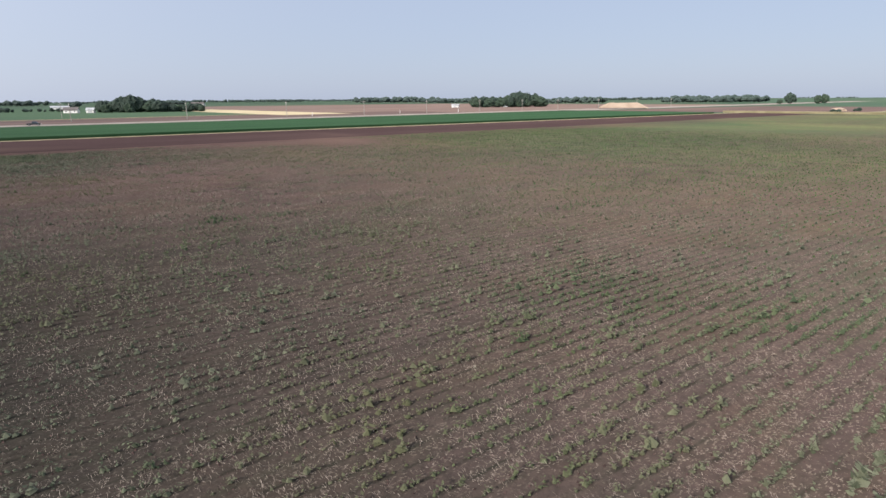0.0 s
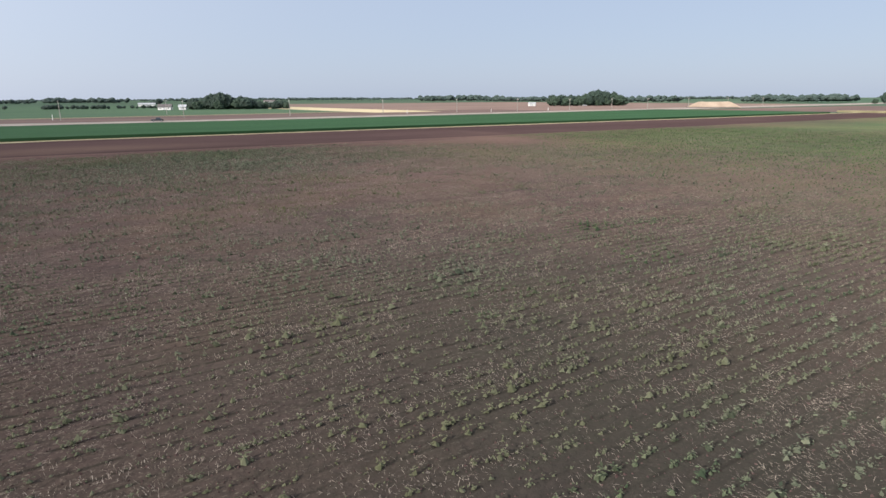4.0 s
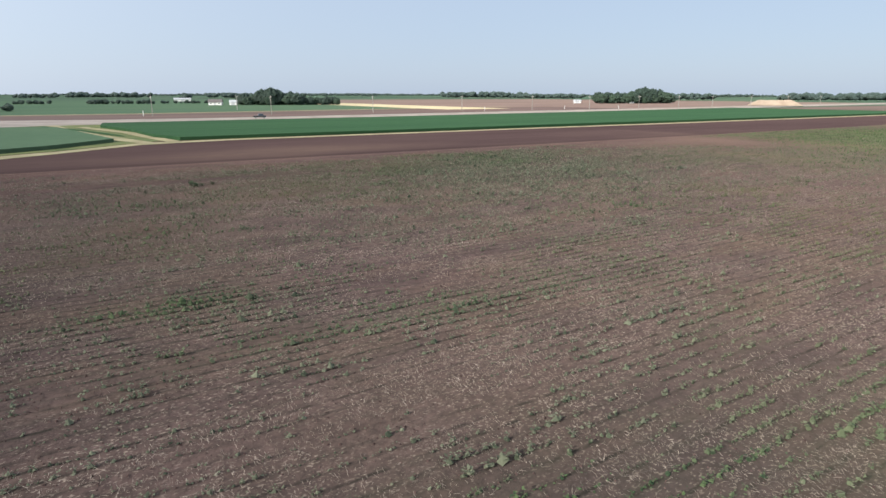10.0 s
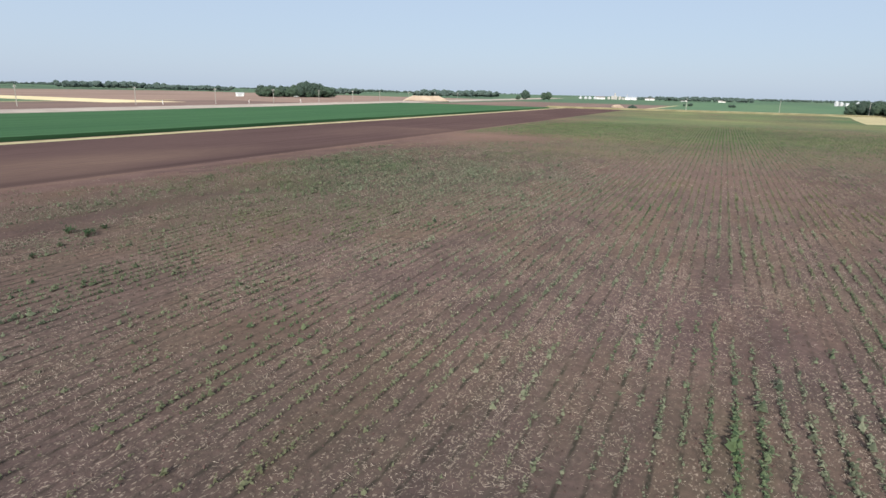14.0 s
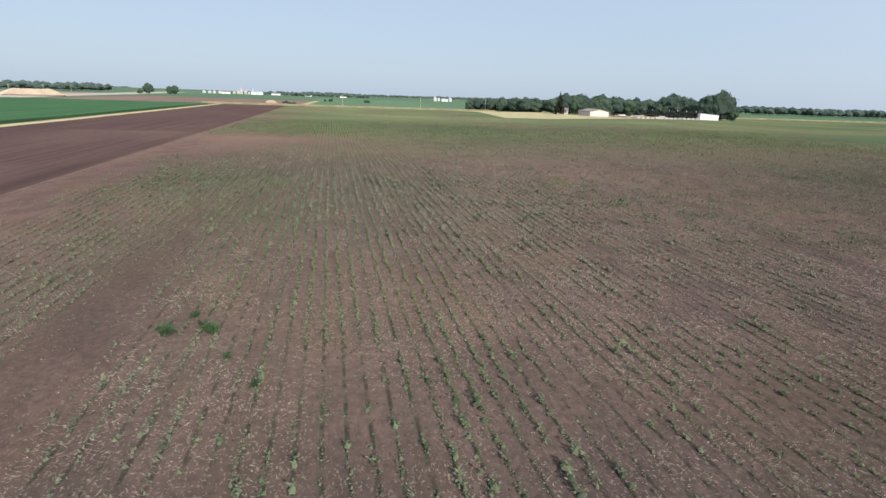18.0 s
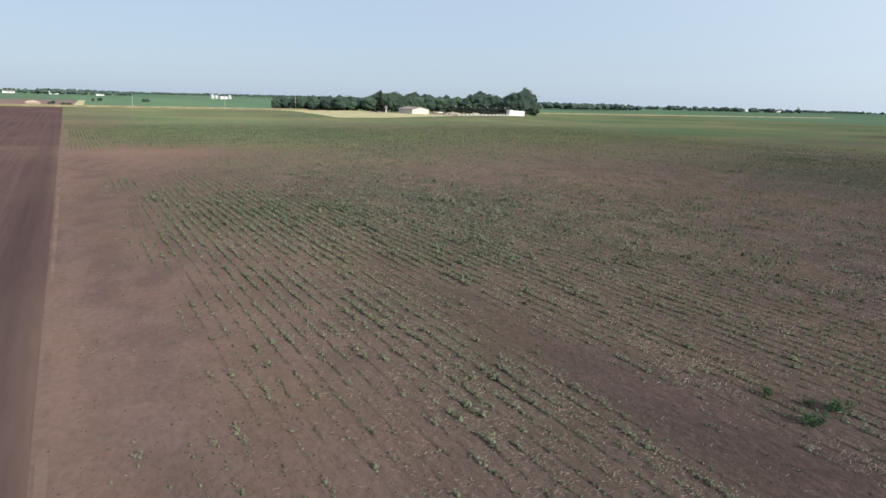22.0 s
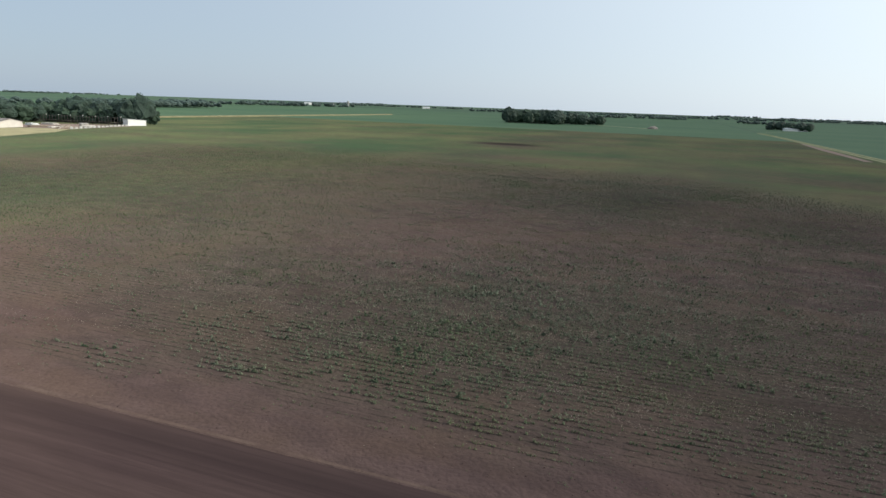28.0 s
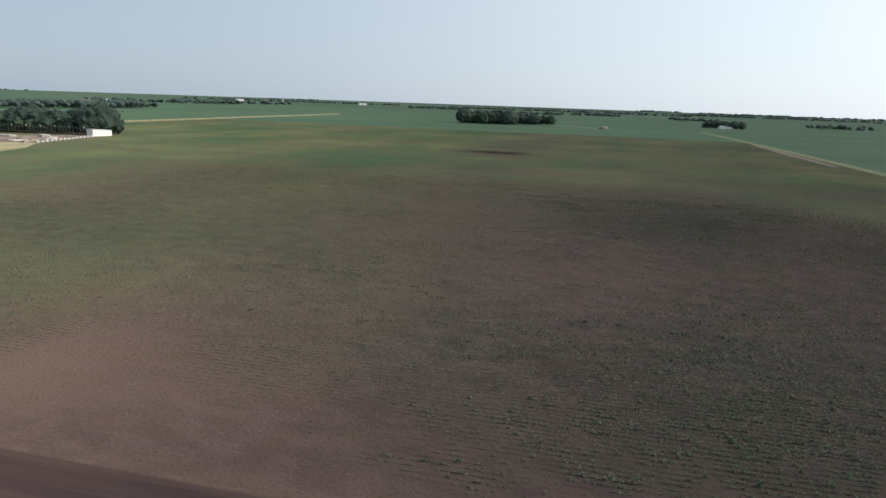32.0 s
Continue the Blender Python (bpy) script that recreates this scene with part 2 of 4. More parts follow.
M_ROOF = two_tone("grey_shingle", (0.16, 0.14, 0.14), (0.22, 0.20, 0.19), 0.6, 5.0)
M_WOOD = two_tone("weathered_wood", (0.26, 0.20, 0.16), (0.36, 0.29, 0.23), 0.7, 6.0)
M_GREYWOOD = two_tone("grey_timber", (0.09, 0.078, 0.074), (0.15, 0.13, 0.12), 1.0, 6.0)
M_POST = two_tone("dark_post", (0.035, 0.030, 0.030), (0.06, 0.05, 0.045), 1.0, 6.0)
M_STEEL = two_tone("galvanised_steel", (0.44, 0.45, 0.46), (0.54, 0.55, 0.56), 0.6, 5.0, 0.45, 0.5)
M_CONCRETE = two_tone("pale_concrete", (0.44, 0.43, 0.41), (0.54, 0.52, 0.49), 0.15, 2.0)
M_RUBBER = two_tone("rubber", (0.02, 0.02, 0.02), (0.03, 0.03, 0.03), 2.0, 9.0)
M_CARBLACK = two_tone("dark_car_paint", (0.02, 0.022, 0.026), (0.03, 0.03, 0.034), 1.0, 5.0, 0.25, 0.5)
M_GLASS = two_tone("dark_window_glass", (0.03, 0.04, 0.05), (0.045, 0.055, 0.065), 0.5, 3.0, 0.1, 0.6)
M_GLASS.node_tree.nodes["Principled BSDF"].inputs["Roughness"].default_value = 0.08


# ---- mesh helpers ----
def part(name, bm, material, parent=None, label="", matrix=None):
    """Links a bmesh as one mesh object, under a thing where a parent is given."""
    me = bpy.data.meshes.new(name)
    bm.to_mesh(me)
    bm.free()
    me.materials.append(material)
    ob = new(name, me)
    if parent:
        ob.parent = parent
    if matrix:
        ob.matrix_basis = matrix
    if label:
        ob["label"] = label
    return ob


def empty(name, m, label="", category="", group="", kind=""):
    ob = new(name)
    ob.matrix_basis = m
    return tagged(ob, label, category, group, kind)


def sheet_mesh(name, verts, faces, material, attrs=None):
    """A mesh from arrays; faces is an array of quads or triangles."""
    me = bpy.data.meshes.new(name)
    verts, faces = np.asarray(verts, np.float32), np.asarray(faces, np.int32)
    k = faces.shape[1]
    me.vertices.add(len(verts))
    me.vertices.foreach_set("co", verts.ravel())
    me.loops.add(faces.size)
    me.loops.foreach_set("vertex_index", faces.ravel())
    me.polygons.add(len(faces))
    me.polygons.foreach_set("loop_start", np.arange(0, faces.size, k, dtype=np.int32))
    for key, value in (attrs or {}).items():
        a = me.attributes.new(key, 'FLOAT', 'POINT')
        a.data.foreach_set("value", np.asarray(value, np.float32))
    me.update(calc_edges=True)
    me.shade_flat()
    me.materials.append(material)
    return me


def box(bm, x0, y0, z0, x1, y1, z1, bevel=0.0):
    m = Matrix.Translation(((x0 + x1) / 2, (y0 + y1) / 2, (z0 + z1) / 2)) @ Matrix.Diagonal((x1 - x0, y1 - y0, z1 - z0, 1))
    made = bmesh.ops.create_cube(bm, size=1, matrix=m)
    if bevel:
        edges = list({e for v in made["verts"] for e in v.link_edges})
        bmesh.ops.bevel(bm, geom=edges, offset=bevel, segments=2, affect='EDGES')
    return bm


def tube(bm, a, b, r0, r1, sides=8):
    a, b = Vector(a), Vector(b)
    d = b - a
    m = Matrix.Translation((a + b) / 2) @ d.to_track_quat('Z', 'Y').to_matrix().to_4x4()
    bmesh.ops.create_cone(bm, cap_ends=True, segments=sides, radius1=r0, radius2=r1, depth=d.length, matrix=m)
    return bm


def lattice(x, y, seed):
    """Smooth value noise of arrays, 0 to 1."""
    xi, yi = np.floor(x).astype(np.int64), np.floor(y).astype(np.int64)
    fx, fy = x - xi, y - yi
    fx, fy = fx * fx * (3 - 2 * fx), fy * fy * (3 - 2 * fy)

    def h(i, j):
        n = (i * 374761393 + j * 668265263 + seed * 974634211) & 0xFFFFFFFF
        n = ((n ^ (n >> 13)) * 1274126177) & 0xFFFFFFFF
        return ((n ^ (n >> 16)) & 0xFFFFFF) / 0xFFFFFF
    return (h(xi, yi) * (1 - fx) * (1 - fy) + h(xi + 1, yi) * fx * (1 - fy)
            + h(xi, yi + 1) * (1 - fx) * fy + h(xi + 1, yi + 1) * fx * fy)


def fractal(x, y, seed, octaves=3):
    s, a, t = 0, 1.0, 0
    for i in range(octaves):
        s, t = s + a * lattice(x * 2 ** i, y * 2 ** i, seed + i), t + a
        a *= 0.55
    return s / t


# ---- the fields ----
# patches of thicker (+) or thinner (-) stand: x, y, half width, half length, amount
PATCHES = [(22, 205, 14, 28, 0.35), (9, 26, 4.5, 13, -0.3), (150, 230, 80, 45, -0.2), (6, 250, 18, 110, -0.42), (24, 52, 16, 26, 0.16), (44, 56, 22, 18, 0.16), (8, 55, 5, 12, -0.12), (60, 185, 60, 26, 0.06), (40, 250, 60, 50, 0.10), (75, 95, 44, 34, -0.12), (15, 75, 7, 9, 0.14), (16, 39, 1.2, 8, 0.10),
           (13, 62, 16, 10, 0.03), (25, 54, 5, 12, 0.05), (19.8, 28, 1.8, 20, -0.6), (134, 92, 6, 5, 0.2), (144, 98, 8, 7, 0.14),
           (66.5, 18, 1.2, 5, 0.4), (72.4, 30, 0.5, 9, 0.5), (74.3, 28, 0.5, 9, 0.5), (93, 36, 4, 7, 0.25), (75, 42, 9, 6, 0.12), (66, 21, 8, 6, 0.1),
           (10, 112, 9, 14, -0.22), (15, 142, 18, 13, -0.42), (2.2, 30, 4.4, 42, -0.36), (1.6, 100, 1.8, 60, -0.3), (13, 84, 9, 12, 0.1), (140, 42, 22, 9, 0.2), (150, 20, 30, 14, 0.25),
           (65, 30, 5, 7, -0.2), (81.5, 22, 2, 12, -0.15), (30, 71, 16, 8, 0.08), (122, 89, 14, 10, 0.1), (311, 141, 12, 20, -0.9),
           (285, 110, 50, 60, 0.1), (50, 78, 14, 9, 0.12), (75, 160, 12, 10, 0.08), (50, 172, 40, 20, 0.15)]
# paler soil; the spot at (-12, 58) paints the sun's hotspot into the colour
PALES = [(9, 27, 5, 13, 0.2), (14, 112, 14, 26, 0.08), (40, 132, 60, 22, 0.2), (180, 120, 80, 60, 0.40), (15, 145, 18, 10, 0.7), (-10, 158, 34, 4, 0.25), (-12, 58, 10, 26, 0.85), (10, 128, 9, 14, 0.2), (78, 82, 16, 7, 0.5),
         (17, 96, 7, 3, 0.35), (43, 118, 22, 3, 0.4), (45, 60, 12, 10, 0.2), (110, 60, 14, 8, 0.2), (81.5, 24, 3, 14, 0.4),
         (0.5, 60, 0.9, 120, 0.4), (72, 60, 8, 14, 0.3)]
# wet soil, and broad spots of sun-side dimness put into the soil colour
WET_SHADES = [(112, 90, 20, 20, 0.15), (16, 32, 12, 12, 0.22), (52, 14, 17, 10, 0.3), (118, 74, 36, 26, 0.3), (20, 84, 22, 24, 0.36), (125, 60, 27, 16, 0.6), (100, 29, 20, 13, 0.55), (32, 52, 16, 20, 0.25), (311, 141, 8, 17, 1.1), (317, 126, 7, 9, 0.6), (-1.9, 60, 1.1, 150, 0.55), (19.8, 28, 1.9, 20, 0.15), (18, 46, 3, 12, 0.2)]
LUSH = [(46, 169, 14, 10, 0.6), (75, 160, 12, 10, 0.5), (15, 75, 7, 9, 0.4), (66.5, 18, 1.2, 5, 0.7), (72.4, 30, 0.6, 10, 0.5), (74.3, 28, 0.6, 10, 0.5), (93, 38, 4, 8, 0.7), (134, 92, 6, 6, 0.5), (25, 54, 4, 12, 0.3),
        (60, 190, 60, 40, 0.55), (144, 98, 7, 7, 0.5), (145, 42, 14, 7, 0.6), (32, 22, 7, 7, 0.45), (48, 22, 6, 8, 0.45)]
STRAWS = [(10, 26, 5, 14, 0.6), (15.5, 30, 2.2, 16, 0.8), (23.4, 26, 1.6, 15, 0.8), (80.3, 22, 1.8, 12, 1.2), (65, 28, 7, 8, 0.5), (90, 30, 8, 10, 0.4), (19.8, 28, 1.7, 20, -0.9), (2, 85, 9, 44, -1.1), (28, 84, 18, 26, 0.3), (120, 72, 34, 28, 0.5), (46, 75, 26, 36, 0.4)]


def spots(x, y, table):
    s = 0 * x
    for px, py, rx, ry, k in table:
        s = s + k * np.exp(-((x - px) / rx) ** 2 - ((y - py) / ry) ** 2)
    return s


def bare(x, y):
    """1 on the smooth bare margin along the tilled strip, 0 in the field."""
    return np.clip((np.clip(5.5 + (y - 28) / 14, 5.5, 9) - x + 11 * (fractal(x / 3, y / 7, 19) - 0.5)) / 6, 0, 1) * np.clip((150 - y) / 16, 0, 1)


def cover_at(x, y):
    c = 0.38 + 0.30 * (fractal(x / 26, y / 42, 3) - 0.5) + 0.16 * (fractal(x / 5, y / 11, 11) - 0.5)
    c = c + 0.75 * (fractal(x / 15, y / 60, 41) - 0.5) * np.clip((x + 0.4 * y - 120) / 80, 0, 1)
    c = c + 0.35 * np.clip((y - 134) / 45, 0, 1) + 0.22 * np.clip((x - 125) / 80, 0, 1) * np.clip(1.6 - y / 130, 0.4, 1)
    c = (c + spots(x, y, PATCHES)) * (1 - 0.92 * bare(x, y))
    return np.clip(c, 0.02, 0.92)


def planted(x, y):
    """Where single seedlings stand: 1 in the near field, 0 in the far."""
    return np.clip((200 - x) / 45, 0, 1) * np.clip((142 - y) / 50, 0, 1) * np.clip((y - 0.9 * (x - 135) + 8) / 34, 0, 1)


def sprouting(x, y):
    """Where the farther stand grows as small upright sprouts."""
    return np.clip((y - 100) / 40, 0, 1) * np.clip((262 - y) / 40, 0, 1) * np.clip((215 - x) / 50, 0, 1)


def pale_at(x, y):
    return np.clip(0.9 * (fractal(x / 20, y / 34, 23) - 0.55) + spots(x, y, PALES), 0, 1)


def rise(x, y):
    """The farmyard stands on a low swell of the ground."""
    return 1.3 * np.exp(-(np.maximum(np.hypot(x - 215, (y - 385) * 0.9) - 50, 0) / 38) ** 2)


def field(name, x0, y0, x1, y1, z, material, label, step=None, category="field"):
    """A level sheet of ground with a skirt that reaches into the base ground."""
    step = step or max(x1 - x0, y1 - y0)
    xs = np.linspace(x0, x1, max(2, int((x1 - x0) / step) + 1))
    ys = np.linspace(y0, y1, max(2, int((y1 - y0) / step) + 1))
    gx, gy = np.meshgrid(xs, ys)
    gz = z + rise(gx, gy)
    v = np.stack([gx, gy, gz], -1).reshape(-1, 3)
    i = np.arange(len(ys) - 1)[:, None] * len(xs) + np.arange(len(xs) - 1)[None]
    f = np.stack([i, i + 1, i + 1 + len(xs), i + len(xs)], -1).reshape(-1, 4)
    nx, ny = len(xs), len(ys)
    rim = np.concatenate([np.arange(nx), np.arange(1, ny) * nx + nx - 1, np.arange(nx - 2, -1, -1) + (ny - 1) * nx, np.arange(ny - 2, 0, -1) * nx])
    low = v[rim] * (1, 1, 0) - (0, 0, 0.05)
    j, k = len(v) + np.arange(len(rim)), len(v) + (np.arange(len(rim)) + 1) % len(rim)
    f = np.concatenate([f, np.stack([rim, j, k, np.roll(rim, -1)], -1)])
    v = np.concatenate([v, low])
    me = sheet_mesh(name, v, f, material, {"cover": cover_at(v[:, 0], v[:, 1]) * (1 - 0.80 * planted(v[:, 0], v[:, 1])) * (1 - 0.5 * sprouting(v[:, 0], v[:, 1])), "pale": pale_at(v[:, 0], v[:, 1]), "litter": np.clip((v[:, 0] - 8) / 34, 0.05, 1), "wet_shade": np.clip(spots(v[:, 0], v[:, 1], WET_SHADES), 0, 1)})
    return tagged(new(name, me), label, category, kind="structure")


ring = [(4700 * math.cos(a * math.tau / 64), 4700 * math.sin(a * math.tau / 64), 0) for a in range(64)]
ground_bm = bmesh.new()
ground_bm.faces.new([ground_bm.verts.new(p) for p in ring])
tagged(part("ground", ground_bm, M_FAR), "flat green farmland reaching to the horizon", "ground", kind="structure")
def poly_field(name, pts, z, material, label, category="field"):
    """A level sheet of any outline, with a skirt down to the base ground."""
    area = sum(p[0] * q[1] - q[0] * p[1] for p, q in zip(pts, pts[1:] + pts[:1]))
    pts = pts if area > 0 else pts[::-1]
    bm = bmesh.new()
    a = [bm.verts.new((x, y, z)) for x, y in pts]
    c = [bm.verts.new((x, y, -0.05)) for x, y in pts]
    bm.faces.new(a)
    for k in range(len(pts)):
        n = (k + 1) % len(pts)
        bm.faces.new([a[k], c[k], c[n], a[n]])
    bmesh.ops.triangulate(bm, faces=bm.faces[:1])
    return tagged(part(name, bm, material), label, category, kind="structure")


def loft(name, left, right, z, material, label, category="lane", across=4, along=6):
    """A band of ground between two edge lines, following the swell of the ground."""
    def fine(pts):
        s = np.linspace(0, len(pts) - 1, (max(len(left), len(right)) - 1) * along + 1)
        p = np.array(pts, float)
        return np.stack([np.interp(s, np.arange(len(pts)), p[:, k]) for k in (0, 1)], -1)
    l, r = fine(left), fine(right)
    q = np.linspace(0, 1, across + 1)[None, :, None]
    g = l[:, None] * (1 - q) + r[:, None] * q
    v = np.concatenate([g, (z + rise(g[..., 0], g[..., 1]))[..., None]], -1).reshape(-1, 3)
    n = across + 1
    k = np.arange(len(l) - 1)[:, None] * n + np.arange(across)[None]
    f = np.stack([k, k + n, k + n + 1, k + 1], -1).reshape(-1, 4)
    e = v[f[0]]
    if np.cross(e[1] - e[0], e[2] - e[0])[2] < 0:
        f = f[:, ::-1]
    return tagged(new(name, sheet_mesh(name, v, f, material)), label, category, kind="structure")


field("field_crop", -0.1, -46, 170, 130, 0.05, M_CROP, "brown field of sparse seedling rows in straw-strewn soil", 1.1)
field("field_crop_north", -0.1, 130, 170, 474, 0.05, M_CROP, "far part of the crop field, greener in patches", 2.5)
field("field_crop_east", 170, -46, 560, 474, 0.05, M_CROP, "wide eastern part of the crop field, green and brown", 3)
field("field_tilled", -52, -120, -0.1, 474, 0.04, M_TILLED, "dark freshly tilled strip of bare brown soil", 1.3)
field("field_tilled_south", -52, -900, -0.1, -120, 0.04, M_TILLED, "dark freshly tilled strip of bare brown soil", 12)
loft("verge_strip", [(-20, -300), (-18, 0), (-22, 9), (-28, 17), (-41, 32), (-45, 51), (-45, 80), (-45, 140), (-44, 200), (-44, 474)],
     [(-24, -300), (-23, 0), (-28, 8.5), (-33, 17), (-47, 33), (-49, 52), (-49, 81), (-49, 150), (-48.5, 210), (-48.5, 474)], 0.09,
     M_GRASS, "narrow dry grass verge beside the tilled strip", "grass", 2, 3)
poly_field("field_green", [(-50, 41), (-50.5, 60), (-50.5, 446), (-172, 446), (-168, 410), (-151, 273), (-143, 187), (-138, 140), (-136, 80), (-134, 33), (-118, 31), (-89, 36), (-64, 37.5)],
           0.85, M_GREEN, "dense dark green crop field beside the tilled strip")
poly_field("field_green_south", [(-26, -300), (-29, 0), (-33, 9), (-39, 17), (-52, 28), (-84, 23.5), (-112, 19.5), (-119, 3), (-122, -300)],
           0.85, M_GREEN_PALE, "dense green crop field cut by a grass waterway")
poly_field("waterway", [(-26, -300), (-24, 0), (-34, 17), (-50, 36), (-50, 60), (-136, 60), (-150, 0), (-150, -300)], 0.10, M_GRASS_GREEN,
           "grassed waterway between two green crop fields", "grass")
loft("dirt_road", [(-190, -900), (-190, 0), (-181, 36), (-179, 60), (-178, 104), (-186, 166), (-200, 300), (-213, 440), (-232, 600), (-262, 900), (-330, 1500)],
     [(-130, -900), (-132, 0), (-138, 20), (-141, 100), (-147, 190), (-156, 273), (-174, 432), (-192, 600), (-220, 900), (-284, 1500)], 0.12,
     M_GRAVEL, "pale graded dirt road under construction", "road", 2, 3)
loft("field_earth", [(-250, -900), (-248, 0), (-250, 60), (-264, 132), (-282, 240), (-300, 380)],
     [(-170, -900), (-170, 0), (-170, 60), (-170, 132), (-190, 240), (-205, 380)], 0.10, M_EARTH_DARK, "bare brown earth strip beside the dirt road", "field", 2, 3)
loft("verge_far", [(-257, -900), (-255, 0), (-257, 60), (-271, 132), (-289, 240), (-306, 340)],
     [(-249, -900), (-247, 0), (-249, 60), (-263, 132), (-281, 240), (-298, 340)], 0.14, M_GRASS, "dry grass strip beyond the bare earth", "grass", 1, 2)
field("field_green_far", -900, -900, -230, 300, 0.06, M_GREEN_PALE, "pale green crop field far beyond the road")
field("field_brown_far", -900, 300, -212, 900, 0.07, M_EARTH, "wide brown bare field far beyond the road")
field("field_gold", -560, 246, -250, 300, 0.16, M_GOLD, "strip of ripe golden grain beside the grove")
field("cross_road", -60, 475, 900, 481, 1.2, M_GRASS, "pale gravel road along the end of the fields", category="road")
field("field_green_north", 10, 484, 1500, 1200, 0.08, M_GREEN_PALE, "green crop field beyond the gravel road", 20)
field("field_brown_north", -172, 484, 10, 760, 0.08, M_EARTH_DARK, "bare brown field beyond the gravel road")
field("lane", 250, -54, 780, -46, 0.08, M_GRASS_GREEN, "grassy farm lane along the field edge", category="lane")
field("field_green_east", 560, -46, 2200, 474, 0.06, M_GREEN_PALE, "deep green crop field towards the horizon")
field("field_green_southeast", 250, -900, 2200, -54, 0.06, M_GREEN_PALE, "deep green crop field beyond the farm lane")


def strip(name, points, width, z, material, label, category="lane"):
    """A band of ground along a line of points."""
    v, f = [], []
    for i, p in enumerate(points):
        a, b = Vector(points[max(0, i - 1)]), Vector(points[min(len(points) - 1, i + 1)])
        d = (b - a).normalized()
        w = width[i] if isinstance(width, (list, tuple)) else width
        v += [(p[0] - d.y * w / 2, p[1] + d.x * w / 2, z), (p[0] + d.y * w / 2, p[1] - d.x * w / 2, z)]
        if i:
            f.append((2 * i - 2, 2 * i - 1, 2 * i + 1, 2 * i))
    return tagged(new(name, sheet_mesh(name, v, f, material)), label, category, kind="structure")


strip("field_edge", [(0.2, -46), (0.24, 20), (0.16, 60), (0.26, 110), (0.2, 190), (0.2, 300)], [0.25, 0.4, 0.22, 0.34, 0.45, 0.6], 0.056, M_EDGE, "pale dry crust of soil along the edge of the tilled strip", "soil")
strip("boundary_strip", [(8, 486), (10, 560), (13, 660), (16, 760)], 6, 0.14, M_GRASS, "pale grass strip between a brown and a green field", "grass")
strip("farm_track", [(812, 140), (785, 106), (752, 70)], 7, 0.12, M_GRASS, "pale track beside the distant grove")
strip("lane_track", [(250, -47.5), (330, -47.5), (430, -49), (560, -48), (700, -46), (780, -45), (940, -118)], 1.1, 0.13, M_GRASS, "worn pale wheel track on the farm lane")
strip("lane_track", [(250, -52), (330, -52), (430, -53.5), (560, -52.5), (700, -50.5)], 1.2, 0.13, M_GRASS, "worn pale wheel track on the farm lane")
strip("lane_bare", [(330, -40), (430, -42), (520, -45)], [4, 6, 3], 0.12, M_EARTH, "bare brown soil beside the farm lane", "field")
loft("farmyard_grass", [(126, 474), (134, 440), (126, 370), (123, 326), (146, 320), (187, 328), (205, 342), (228, 350), (250, 353)],
     [(190, 500), (185, 460), (185, 420), (187, 390), (190, 372), (205, 362), (215, 352), (236, 352), (258, 354)], 0.14, M_GRASS, "dry golden grass round the farmyard", "grass", 8)
loft("farmyard_gravel", [(200, 372), (207, 346), (232, 348), (262, 354)], [(215, 400), (240, 396), (252, 380), (266, 362)], 0.16, M_YARD, "pale trampled earth of the building yard", "ground", 6)
strip("waterway_bank", [(-138, 18), (-105, 21.5), (-76, 26), (-57, 30.5), (-44, 34)], [5, 4, 5, 4, 3], 0.16, M_GRASS, "dry grass bank along the waterway", "grass")
strip("waterway_bank", [(-122, 26), (-105, 30), (-86, 34.5), (-68, 36.3), (-46, 39)], [3, 3, 3, 3, 3], 0.18, M_GRASS, "dry grass bank along the waterway", "grass")
strip("waterway_bank", [(-134, 16), (-110, 22.5), (-88, 28), (-70, 32)], [2, 2, 2, 1], 0.2, M_GREEN, "lush green grass along the waterway bed", "grass")


# ---- trees ----
def blob(rng, bm, c, r, squash=0.8):
    """One uneven clump of foliage."""
    made = bmesh.ops.create_icosphere(bm, subdivisions=1, radius=1)
    for v in made["verts"]:
        k = r * rng.uniform(0.7, 1.25)
        v.co = Vector((c[0] + v.co.x * k, c[1] + v.co.y * k, c[2] + v.co.z * k * squash))


def sprays(rng, bm, c, r, count, size):
    """Loose leaf sprays that break up the outline of a clump."""
    for _ in range(count):
        d = Vector((rng.gauss(0, 1), rng.gauss(0, 1), rng.gauss(0.2, 1))).normalized()
        p = Vector(c) + d * r * rng.uniform(0.85, 1.25)
        u = Vector((rng.gauss(0, 1), rng.gauss(0, 1), rng.gauss(0, 1))).normalized() * size * rng.uniform(0.6, 1.3)
        w = u.cross(d).normalized() * size * rng.uniform(0.4, 0.9)
        bm.faces.new([bm.verts.new(q) for q in (p - u, p - w * 0.7, p + u, p + w)])


